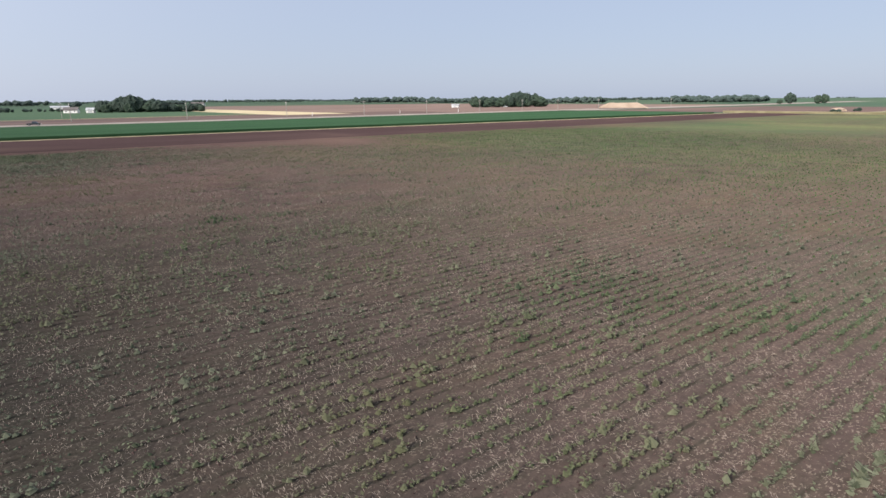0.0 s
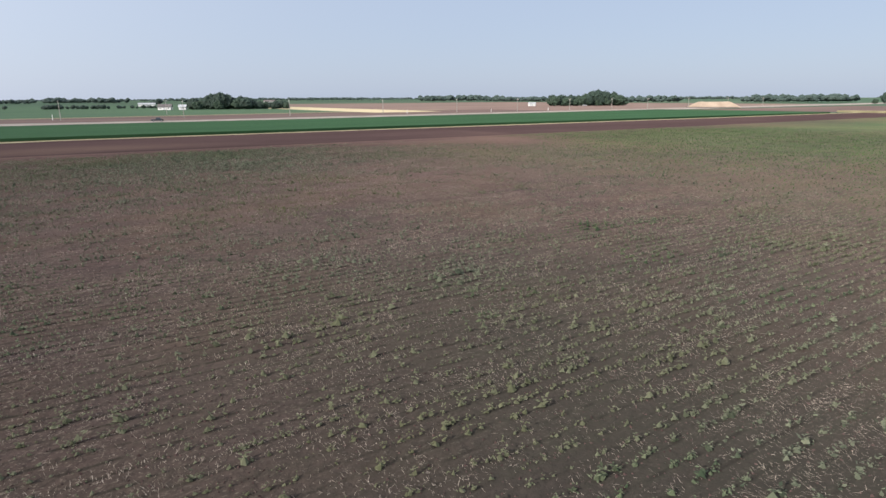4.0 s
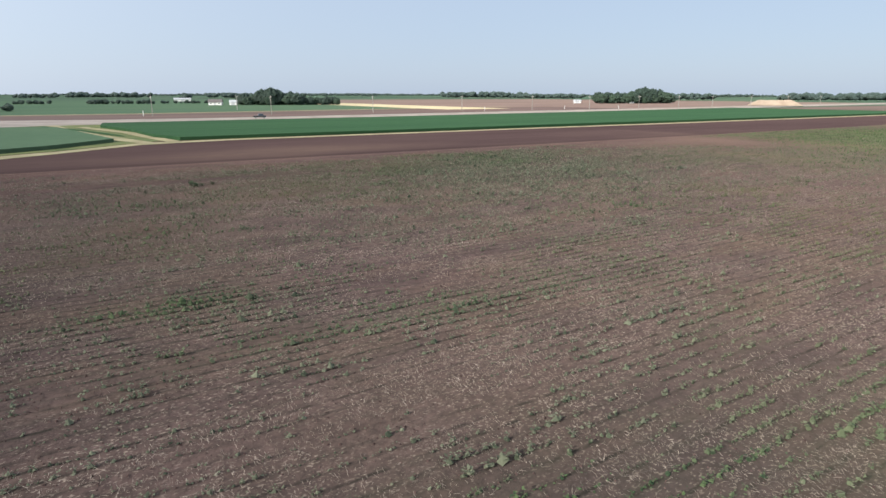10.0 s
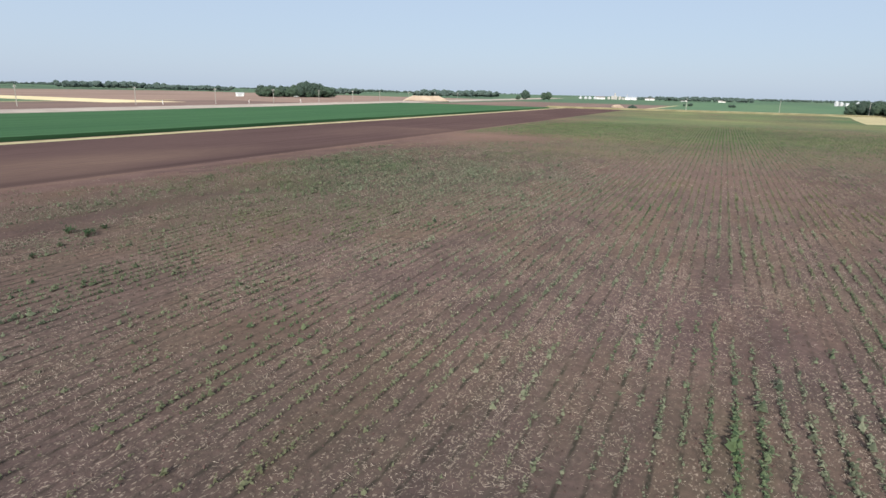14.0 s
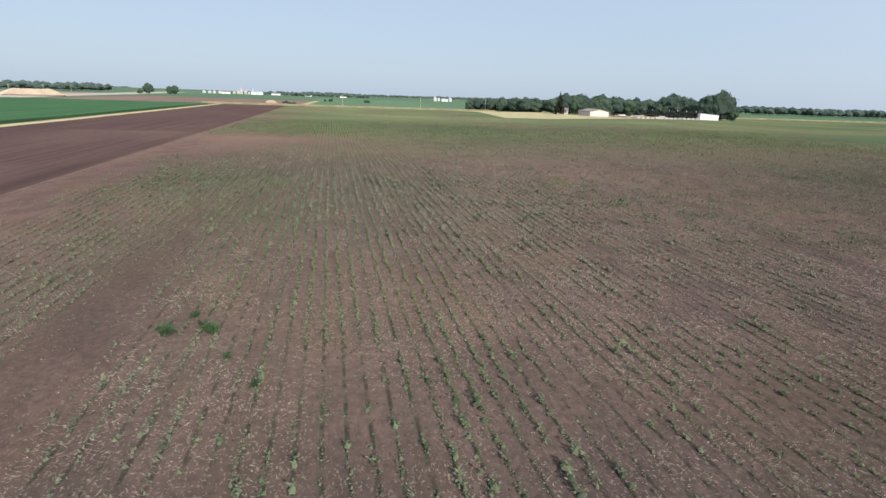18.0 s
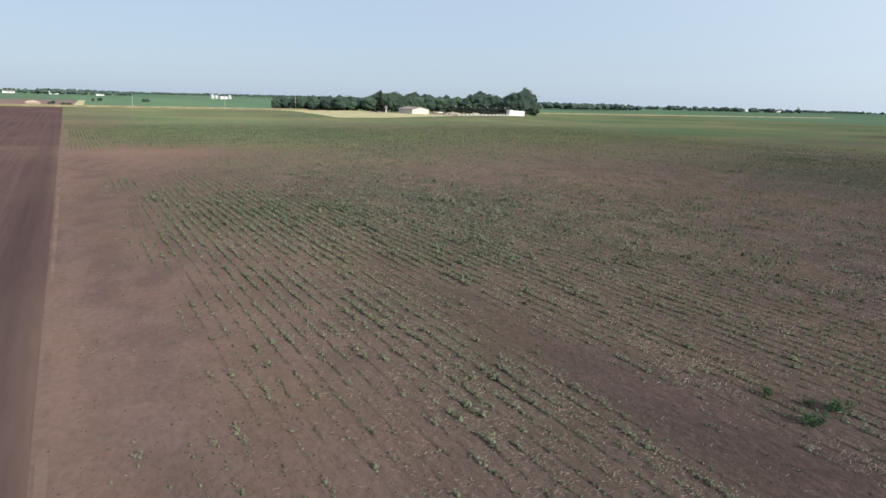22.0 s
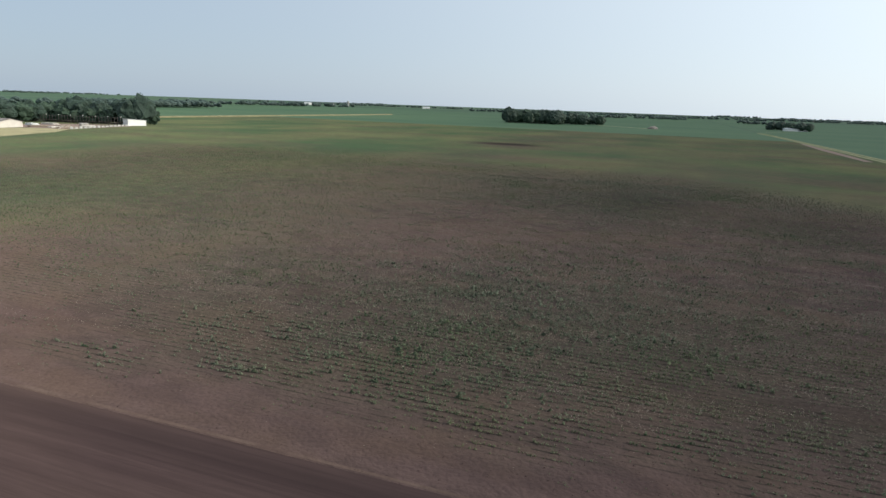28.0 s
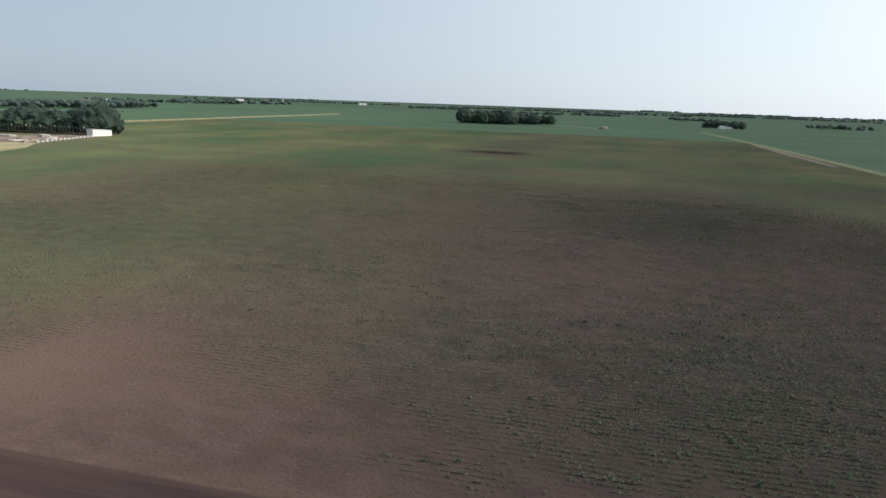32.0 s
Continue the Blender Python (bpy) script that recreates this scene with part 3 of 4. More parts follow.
def tree(seed, height, spread, leaf, name="tree", low=0.07):
    """A broadleaf tree: tapered trunk with limbs, and a crown of clumps with gaps. Stands at the origin."""
    rng = random.Random(seed)
    root = empty(name, pose(0, 0, 0))
    bm = bmesh.new()
    top = height * 0.62
    lean = (rng.uniform(-.04, .04) * height, rng.uniform(-.04, .04) * height)
    tube(bm, (0, 0, -0.2), (lean[0] * .5, lean[1] * .5, top * .5), height * .026, height * .019, 8)
    tube(bm, (lean[0] * .5, lean[1] * .5, top * .5), (lean[0], lean[1], top), height * .019, height * .008, 7)
    centres = []
    for i in range(9):
        a, q = i * 2.4 + rng.uniform(-.4, .4), rng.uniform(0.25, 0.6)
        start = (lean[0] * q, lean[1] * q, height * q * .8)
        end = (math.cos(a) * spread * rng.uniform(.45, .8), math.sin(a) * spread * rng.uniform(.45, .8), height * (q + rng.uniform(.12, .3)))
        tube(bm, start, end, height * .009, height * .003, 5)
        centres.append(end)
    part("trunk", bm, M_BARK, root)
    bm = bmesh.new()
    lobes = [(0, 0, height * (low + 0.97) / 2, spread * 0.86, height * (0.97 - low) * 0.5, 3, 150)]
    for i in range(2):
        a = i * 3.1 + rng.uniform(-.7, .7)
        z, d = height * rng.uniform(0.25, 0.45), spread * rng.uniform(0.45, 0.65)
        lobes.append((math.cos(a) * d, math.sin(a) * d, z, spread * rng.uniform(0.42, 0.55), min(z - height * low * 0.5, height * rng.uniform(0.2, 0.28)), 2, 60))
    for x, y, z, rx, rz, sub, count in lobes:
        made = bmesh.ops.create_icosphere(bm, subdivisions=sub, radius=1)
        for v in made["verts"]:
            k = 1 + 0.34 * noise.noise(v.co * 1.7 + Vector((seed * 3.1, x, z))) + 0.26 * noise.noise(v.co * 4.2 + Vector((z, seed, y))) + 0.2 * noise.noise(v.co * 9.0 + Vector((y, z, seed)))
            v.co = Vector((x + v.co.x * rx * k, y + v.co.y * rx * k, max(0.15, z + v.co.z * rz * k)))
        for _ in range(count):
            d = Vector((rng.gauss(0, 1), rng.gauss(0, 1), rng.gauss(0.25, 1))).normalized()
            k = 1 + 0.34 * noise.noise(d * 1.7 + Vector((seed * 3.1, x, z))) + 0.26 * noise.noise(d * 4.2 + Vector((z, seed, y)))
            p = Vector((x + d.x * rx * k * 1.04, y + d.y * rx * k * 1.04, max(0.4, z + d.z * rz * k * 1.04)))
            sprays(rng, bm, p, height * 0.02, 2, height * 0.022)
    for c in centres[:5]:
        blob(rng, bm, c, height * rng.uniform(0.05, 0.085))
        sprays(rng, bm, c, height * 0.07, 10, height * 0.022)
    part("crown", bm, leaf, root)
    return root


def conifer(seed, height, spread):
    rng = random.Random(seed)
    root = empty("conifer_tree", pose(0, 0, 0))
    part("trunk", tube(bmesh.new(), (0, 0, -.2), (0, 0, height), height * .018, height * .003, 7), M_BARK, root)
    bm = bmesh.new()
    for i in range(320):
        q = rng.uniform(0.06, 1.0) ** 0.9
        a, r = rng.uniform(0, math.tau), spread * (1.02 - q) * rng.uniform(0.75, 1.1)
        z = height * q
        tip = Vector((math.cos(a) * r, math.sin(a) * r, z - r * 0.25))
        side = Vector((-math.sin(a), math.cos(a), 0)) * (0.18 * r + 0.25)
        mid = Vector((math.cos(a) * r * .6, math.sin(a) * r * .6, z))
        for up in (0.0, 0.35):
            bm.faces.new([bm.verts.new(p) for p in (Vector((0, 0, z + up)), mid + side + Vector((0, 0, up - .2)), tip + Vector((0, 0, up)), mid - side + Vector((0, 0, up - .2)))])
    part("crown", bm, M_NEEDLE, root)
    return root


TREES = [tree(11, 11, 4.2, M_LEAF), tree(12, 12, 5.0, M_LEAF_DARK), tree(13, 10, 4.6, M_LEAF), tree(14, 12, 4.4, M_LEAF_DARK), tree(15, 8, 4.0, M_LEAF, low=0.05)]
TREES_USED = set()


def plant(k, x, y, size, label, group, rng, wide=1.0):
    """A copy of tree k at a place; the first use of each takes the tree itself."""
    m = pose(x, y, float(rise(x, y)), 0, 0, rng.uniform(0, 360))
    src = TREES[k]
    ob = src if k not in TREES_USED else copy_thing(src, m)
    TREES_USED.add(k)
    ob.matrix_basis = m @ Matrix.Diagonal((size * wide, size * wide, size, 1))
    return tagged(ob, label, "tree", group)


def grove(seed, a, b, depth, count, size, label, group, kinds=(0, 1, 2, 3)):
    """Trees scattered along the line a to b."""
    rng = random.Random(seed)
    d = Vector((b[0] - a[0], b[1] - a[1])).normalized()
    for i in range(count):
        q = (i + rng.uniform(0.1, 0.9)) / count
        off = rng.uniform(-.5, .5) * depth
        plant(rng.choice(kinds), a[0] + (b[0] - a[0]) * q - d.y * off, a[1] + (b[1] - a[1]) * q + d.x * off,
              size * rng.uniform(0.85, 1.1), label, group, rng, rng.uniform(1.15, 1.65))


grove(1, (-487, 172), (-470, 196), 22, 14, 0.85, "dense dark green broadleaf tree in a farm grove", "trees of the western grove", (0, 1, 2, 3, 4))
grove(21, (-466, 222), (-454, 256), 20, 18, 0.62, "low dark green broadleaf tree at the edge of a farm grove", "trees of the western grove", (0, 1, 2, 3, 4))
grove(1, (-474, 188), (-462, 226), 24, 26, 0.98, "dense dark green broadleaf tree in a farm grove", "trees of the western grove", (0, 1, 2, 3, 4))
grove(22, (-398, 548), (-380, 600), 22, 24, 1.05, "dark green broadleaf tree in a distant grove", "trees of the northwestern grove", (0, 1, 2, 3, 4))
grove(2, (-380, 592), (-372, 632), 24, 24, 1.35, "dark green broadleaf tree in a distant grove", "trees of the northwestern grove", (0, 1, 2, 3, 4))
grove(24, (800, 178), (838, 146), 26, 18, 1.15, "green broadleaf tree at the lower end of a grove", "trees of the eastern grove", (0, 1, 2, 3, 4))
grove(4, (766, 252), (778, 186), 30, 34, 1.5, "dark green broadleaf tree in a grove amid fields", "trees of the eastern grove", (0, 1, 2, 3, 4))
grove(5, (1000, -84), (978, -140), 26, 14, 1.05, "broadleaf tree sheltering a distant farm shed", "trees of the southeastern farm", (0, 1, 2, 3, 4))
grove(6, (150, 545), (184, 440), 26, 42, 0.85, "green broadleaf tree in the farmyard windbreak", "trees of the farmyard windbreak", (0, 1, 2, 3, 4))
grove(7, (188, 438), (252, 432), 22, 46, 1.08, "dark green broadleaf tree in the farmyard windbreak", "trees of the farmyard windbreak", (0, 1, 2, 3, 4))
grove(17, (264, 428), (280, 374), 18, 36, 1.2, "dark green broadleaf tree in the farmyard windbreak", "trees of the farmyard windbreak", (0, 1, 2, 3, 4))

rng0 = random.Random(5)
for k, x, y, s in ((1, -470, 190, 1.15), (3, -464, 197, 1.3), (1, -466, 205, 1.12)):
    plant(k, x, y, s, "tall dark broadleaf tree rising above the grove", "trees of the western grove", rng0, 1.35)
for k, x, y, s in ((1, -228, 978, 1.25), (2, -208, 1020, 1.15), (0, -203, 1026, 1.2), (4, -236, 965, 0.8)):
    plant(k, x, y, s, "lone broadleaf tree on the open plain", "lone trees on the plain", rng0, 1.2)
plant(1, 279, 368, 1.55, "large rounded broadleaf tree beside a white shed", "", rng0, 1.25)
plant(3, 271, 371, 1.30, "broadleaf tree beside a white shed", "", rng0, 1.2)
plant(0, 285, 365, 0.95, "broadleaf tree beside a white shed", "", rng0, 1.2)
fir = tagged(conifer(3, 14.5, 5.2), "tall brownish conifer among the farmyard trees", "tree")
fir.matrix_basis = pose(178, 392, float(rise(178, 392)))


def woods(name, seed, strips, label, leaf):
    """Far tree lines as one mass of small crowns. strips: x, y, x, y, depth, count, height."""
    rng = random.Random(seed)
    bm = bmesh.new()
    for i in range(2):
        blob(rng, bm, (rng.uniform(-.28, .28), rng.uniform(-.28, .28), rng.uniform(.3, .6)), rng.uniform(.32, .42))
    bm.verts.index_update()
    co = np.array([v.co for v in bm.verts], np.float32)
    tri = np.array([[v.index for v in f.verts] for f in bm.faces], np.int32)
    bm.free()
    vs, fs = [], []
    for x0, y0, x1, y1, depth, count, height in strips:
        for i in range(count):
            q = rng.random()
            a, s = rng.uniform(0, math.tau), height * rng.uniform(0.6, 1.1)
            c, sn = math.cos(a) * s * 1.3, math.sin(a) * s * 1.3
            px, py = x0 + (x1 - x0) * q + rng.uniform(-.5, .5) * depth, y0 + (y1 - y0) * q + rng.uniform(-.5, .5) * depth
            fs.append(tri + len(vs) * len(co))
            vs.append(np.stack([co[:, 0] * c - co[:, 1] * sn + px, co[:, 0] * sn + co[:, 1] * c + py, co[:, 2] * s], -1))
    me = sheet_mesh(name, np.concatenate(vs), np.concatenate(fs), leaf)
    return tagged(new(name, me), label, "woods", kind="stuff")


far_rng = random.Random(77)
STRIPS = []
for i in range(46):
    a = radians(far_rng.uniform(-122, 102))
    d = far_rng.uniform(2100, 3900)
    w = far_rng.uniform(200, 900)
    cx, cy = -math.sin(a) * d, math.cos(a) * d
    tx, ty = math.cos(a + far_rng.uniform(-.3, .3)), math.sin(a)
    STRIPS.append((cx - tx * w / 2, cy - ty * w / 2, cx + tx * w / 2, cy + ty * w / 2, 25, int(w / 6) + 4, far_rng.uniform(7, 13)))
HEDGES = [(-602, 3, -602, 35, 10, 16, 4), (-581, 57, -575, 114, 10, 30, 5), (-594, 125, -584, 168, 10, 20, 4), (-330, -8, -334, 2, 5, 5, 6),
          (70, 735, 80, 740, 5, 3, 4), (22, 735, 30, 738, 5, 3, 4), (-9, 556, -3, 556, 3, 3, 3), (-2, 492, 4, 494, 3, 3, 4)]
WOODS = [(-594, 933, -542, 970, 30, 34, 15), (-560, 820, -594, 933, 20, 16, 10), (-1165, 854, -1069, 982, 50, 60, 19), (-1018, 940, -817, 938, 40, 60, 14), (-1401, 75, -1396, 151, 40, 40, 15),
         (-1344, 172, -1339, 211, 30, 24, 15), (-1302, -5, -1302, 46, 30, 24, 11), (-984, 217, -980, 232, 10, 6, 12), (-1250, 330, -1240, 470, 40, 50, 14),
         (-57, 1395, 116, 1449, 30, 60, 11), (-180, 1640, -60, 1650, 20, 26, 9), (1797, 600, 1830, 459, 40, 40, 12), (1455, 269, 1564, 162, 40, 36, 11), (1668, 139, 1669, 22, 40, 36, 12),
         (1453, -104, 1444, -161, 30, 24, 11), (1206, -299, 1181, -371, 30, 30, 12), (990, 1040, 1500, 900, 60, 120, 14), (400, 900, 620, 860, 40, 60, 12), (588, 796, 808, 776, 50, 170, 14), (-430, 1022, -342, 1140, 40, 80, 16)]
woods("hedge", 22, HEDGES, "dark scrubby hedges and thickets between far fields", M_LEAF_DARK)
woods("far_woods", 23, WOODS, "hazy woods standing among the far fields", M_LEAF_HAZED)
woods("tree_line", 21, STRIPS, "hazy dark tree lines along the flat horizon", M_LEAF_HAZED)


# ---- crop rows ----
def quads_at(centres, yaw, tilt, length, width):
    """Small pointed leaves: one quad each."""
    n = len(centres)
    d = np.stack([np.cos(yaw) * np.cos(tilt), np.sin(yaw) * np.cos(tilt), np.sin(tilt)], -1)
    s = np.stack([-np.sin(yaw), np.cos(yaw), np.zeros(n)], -1)
    l, w = length[:, None], width[:, None]
    v = np.stack([centres, centres + d * l * .5 + s * w * .5, centres + d * l, centres + d * l * .5 - s * w * .5], 1)
    return v.reshape(-1, 3), np.arange(n * 4).reshape(-1, 4)


def inside(x, y, x1, y1, fade):
    """1 well inside the stretch, thinning out to 0 at its far borders and its southeastern corner."""
    return np.clip(np.minimum(np.minimum(x1 - x, y1 - y) / fade, (y - 0.9 * (x - 135) + 8) / 34), 0, 1)


def crop_rows(name, x0, x1, y0, y1, seed, step, label, fade):
    """Seedlings in rows 0.76 m apart, thick or thin as the cover of the field says, in runs and gaps."""
    r = np.random.RandomState(seed)
    rows = np.arange(math.ceil(x0 / 0.76), math.floor(x1 / 0.76)) * 0.76 + 0.38
    gx, gy = np.meshgrid(rows, np.arange(y0, y1, step), indexing='ij')
    gx, gy = gx.ravel(), gy.ravel() + r.uniform(-.5, .5, gx.size) * step
    c = cover_at(gx, gy)
    even = 0.3 * np.exp(-((gx - 36) / 36) ** 2 - ((gy - 68) / 34) ** 2) + 0.3 * np.clip((gx - 85) / 30, 0, 1)  # an even stand here, runs and gaps elsewhere
    run = (0.72 - even) * fractal(gx / 0.76 * 0.83, gy / 1.1, 57, 2) + (0.28 + even) * r.uniform(0, 1, gx.size)
    thin = inside(gx, gy, x1, y1, fade)
    thin = thin * (1 - 0.93 * bare(gx, gy))
    keep = (run > 0.655 - 0.46 * c + (0.6 - 0.3 * np.clip((gx - 85) / 30, 0, 1)) * (0.48 - fractal(gx / 2.4, gy / 3.6, 29, 2))) & (r.uniform(0, 1, gx.size) < thin)
    gx, gy, c = gx[keep], gy[keep], c[keep]
    n = len(gx)
    vigour = np.clip(0.42 + 0.75 * c + 0.9 * (fractal(gx / 1.2, gy / 4, 71) - .5), 0.34, 1.2) * r.uniform(0.7, 1.3, n) * (1 + 0.35 * np.exp(-((gx - 36) / 30) ** 2 - ((gy - 80) / 27) ** 2) + 0.2 * np.exp(-((gx - 125) / 30) ** 2 - ((gy - 70) / 30) ** 2)) * np.where(r.uniform(0, 1, n) > 0.9, 1.35, 0.8)
    gx = gx + r.normal(0, 0.055, n) + 0.14 * (fractal(gx / 0.76, gy / 2.2, 63, 2) - .5)
    # each plant is a dense low tuft, ragged with single leaves
    a0, rad, tall = r.uniform(0, math.tau, n), vigour * r.uniform(.065, .12, n), vigour * r.uniform(.13, .26, n)
    apex = np.stack([gx + r.normal(0, .03, n), gy + r.normal(0, .03, n), .05 + tall], -1)
    ring5 = [np.stack([gx + np.cos(a0 + q) * rad * r.uniform(.7, 1.3, n), gy + np.sin(a0 + q) * rad * r.uniform(.8, 1.6, n), .05 + tall * r.uniform(.05, .5, n)], -1)
             for q in (0, 1.26, 2.51, 3.77, 5.03)]
    tri5 = np.array([[0, 1, 2], [0, 2, 3], [0, 3, 4], [0, 4, 5], [0, 5, 1]])
    vs, fs, base = [np.stack([apex, *ring5], 1).reshape(-1, 3)], [(np.arange(n)[:, None, None] * 6 + tri5).reshape(-1, 3)], n * 6
    for k in range(9):
        q = np.ones(n, bool) if k < 3 else vigour > 0.62
        px, py, g, m = gx[q], gy[q], vigour[q], int(q.sum())
        ctr = np.stack([px + r.normal(0, .06, m), py + r.normal(0, .085, m), 0.05 + g * r.uniform(.05, .29, m)], -1)
        v, f = quads_at(ctr, r.uniform(0, math.tau, m), r.uniform(-.4, .8, m), g * r.uniform(.08, .17, m), g * r.uniform(.05, .10, m))
        vs.append(v)
        fs += [f[:, :3] + base, f[:, (0, 2, 3)] + base]
        base += len(v)
    pts = np.concatenate(vs)
    me = sheet_mesh(name, pts, np.concatenate(fs), M_SEEDLING, {"lush": np.clip(1.3 * spots(pts[:, 0], pts[:, 1], LUSH), 0, 1)})
    return tagged(new(name, me), label, "crop", kind="stuff")


def sprout_rows(name, x0, x1, y0, y1, seed, step, label):
    """Small upright sprouts in rows, for the stand farther up the field."""
    r = np.random.RandomState(seed)
    rows = np.arange(math.ceil(x0 / 0.76), math.floor(x1 / 0.76)) * 0.76 + 0.38
    gx, gy = np.meshgrid(rows, np.arange(y0, y1, step), indexing='ij')
    gx, gy = gx.ravel() + r.normal(0, .15, gx.size), gy.ravel() + r.uniform(-.5, .5, gx.size) * step
    k = r.uniform(0, 1, gx.size) < np.clip(1.8 * cover_at(gx, gy) - 0.2, 0, 1) * sprouting(gx, gy)
    gx, gy = gx[k], gy[k]
    n = len(gx)
    c = np.stack([gx, gy, np.full(n, .04)], -1)
    v, f = quads_at(c, r.uniform(0, math.tau, n), r.uniform(.7, 1.4, n), r.uniform(.10, .22, n), r.uniform(.10, .20, n))
    return tagged(new(name, sheet_mesh(name, v, f, M_SPROUT)), label, "crop", kind="stuff")


def straw_litter(name, x0, x1, y0, y1, seed, per, label):
    """Pale bits of last year's straw scattered on the soil, thicker in drifts between the rows."""
    r = np.random.RandomState(seed)
    n = int((x1 - x0) * (y1 - y0) * per)
    x, y = r.uniform(x0, x1, n), r.uniform(y0, y1, n)
    p = np.clip(1.9 * fractal(x / 4, y / 20, 91) - 0.52 + spots(x, y, STRAWS), 0.05, 1) * np.clip(2.6 * fractal(x / 0.62, y / 3.0, 95, 2) - 0.75, 0.05, 1)
    k = r.uniform(0, 1, n) < p * np.clip((x - 7) / 9, np.where(y < 50, 0.22, 0.05), 1) * inside(x, y, x1, y1, 18)
    x, y = x[k], y[k]
    n = len(x)
    c = np.stack([x, y, 0.06 + r.uniform(0, .09, n)], -1)
    v, f = quads_at(c, r.normal(0, 0.5, n) + np.where(r.uniform(0, 1, n) > .5, 0, math.pi), r.normal(0.12, .3, n), r.uniform(.08, .24, n) * r.uniform(.7, 1.3, n), r.uniform(.014, .03, n))
    return tagged(new(name, sheet_mesh(name, v, f[:, :3], M_STRAW)), label, "straw", kind="stuff")


def clods(name, x0, x1, y0, y1, seed, per, label):
    """Crumbs and clods of soil: small three-sided lumps, more of them along the rows."""
    r = np.random.RandomState(seed)
    n = int((x1 - x0) * (y1 - y0) * per)
    x, y = r.uniform(x0, x1, n), r.uniform(y0, y1, n)
    off = np.abs((x - 0.38) / 0.76 - np.round((x - 0.38) / 0.76))
    k = r.uniform(0, 1, n) < (1.15 - 1.5 * off) * inside(x, y, x1, y1, 18) * (1 - 0.6 * np.clip(spots(x, y, [(19.8, 28, 1.8, 20, 1)]), 0, 1)) * (1 - 0.75 * bare(x, y))
    x, y = x[k], y[k]
    n = len(x)
    a, s, h = r.uniform(0, math.tau, n), r.uniform(.025, .06, n) * r.uniform(.6, 1.4, n), r.uniform(.5, 1.1, n)
    top = np.stack([x + r.normal(0, .3, n) * s, y + r.normal(0, .3, n) * s, 0.045 + s * h], -1)
    ring3 = [np.stack([x + np.cos(a + t) * s, y + np.sin(a + t) * s, np.full(n, 0.035)], -1) for t in (0, 2.1, 4.2)]
    v = np.stack([top, *ring3], 1).reshape(-1, 3)
    i = np.arange(n)[:, None] * 4
    f = np.concatenate([i + np.array([[0, 1, 2]]), i + np.array([[0, 2, 3]]), i + np.array([[0, 3, 1]])])
    return tagged(new(name, sheet_mesh(name, v, f, M_CLOD)), label, "soil", kind="stuff")


crop_rows("seedling_rows", 1.0, 202, -8, 150, 4, 0.24, "young grey-green seedlings in broken rows on bare soil", 50)
sprout_rows("sprout_rows", 0.8, 215, 100, 262, 14, 0.28, "thin green sprouts in rows up the field")
straw_litter("straw_litter", 1.0, 174, -8, 120, 8, 78, "pale straw bits scattered over brown soil")
clods("soil_clods", 0.0, 160, -4, 105, 9, 11, "dark crumbs and clods of dry soil")


def weed(seed, x, y, size, label):
    """A bushy weed: short stems with whorls of leaves."""
    r = random.Random(seed)
    root = empty("weed", pose(x, y, 0.05), label, "weed", "tall weeds in the field")
    stems, leaves = bmesh.new(), bmesh.new()
    for i in range(9):
        a, l = r.uniform(0, math.tau), size * r.uniform(.3, .6)
        tip = Vector((math.cos(a) * l, math.sin(a) * l, size * r.uniform(.4, .9)))
        tube(stems, (0, 0, -.03), tip, size * .02, size * .008, 5)
        for _ in range(16):
            p = tip * r.uniform(.35, 1.1) + Vector((r.gauss(0, .09), r.gauss(0, .09), r.gauss(0, .06))) * size
            d = Vector((r.gauss(0, 1), r.gauss(0, 1), r.gauss(.3, .6))).normalized() * size * r.uniform(.1, .2)
            w = d.cross(Vector((0, 0, 1))) * .4
            leaves.faces.new([leaves.verts.new(q) for q in (p - d, p - w, p + d, p + w)])
    part("stem", stems, M_BARK, root)
    part("leaves", leaves, M_WEED, root)
    return root


for i, (x, y, s) in enumerate([(23.4, 28.3, 0.72), (25.3, 28.2, 0.62), (25.0, 28.6, 0.45), (24.1, 30.5, 0.5), (24.7, 29.2, 0.4), (26.3, 25.6, 0.35), (27.6, 23.0, 0.42)]):
    weed(i + 40, x, y, s, "bushy green weed standing in bare brown soil")


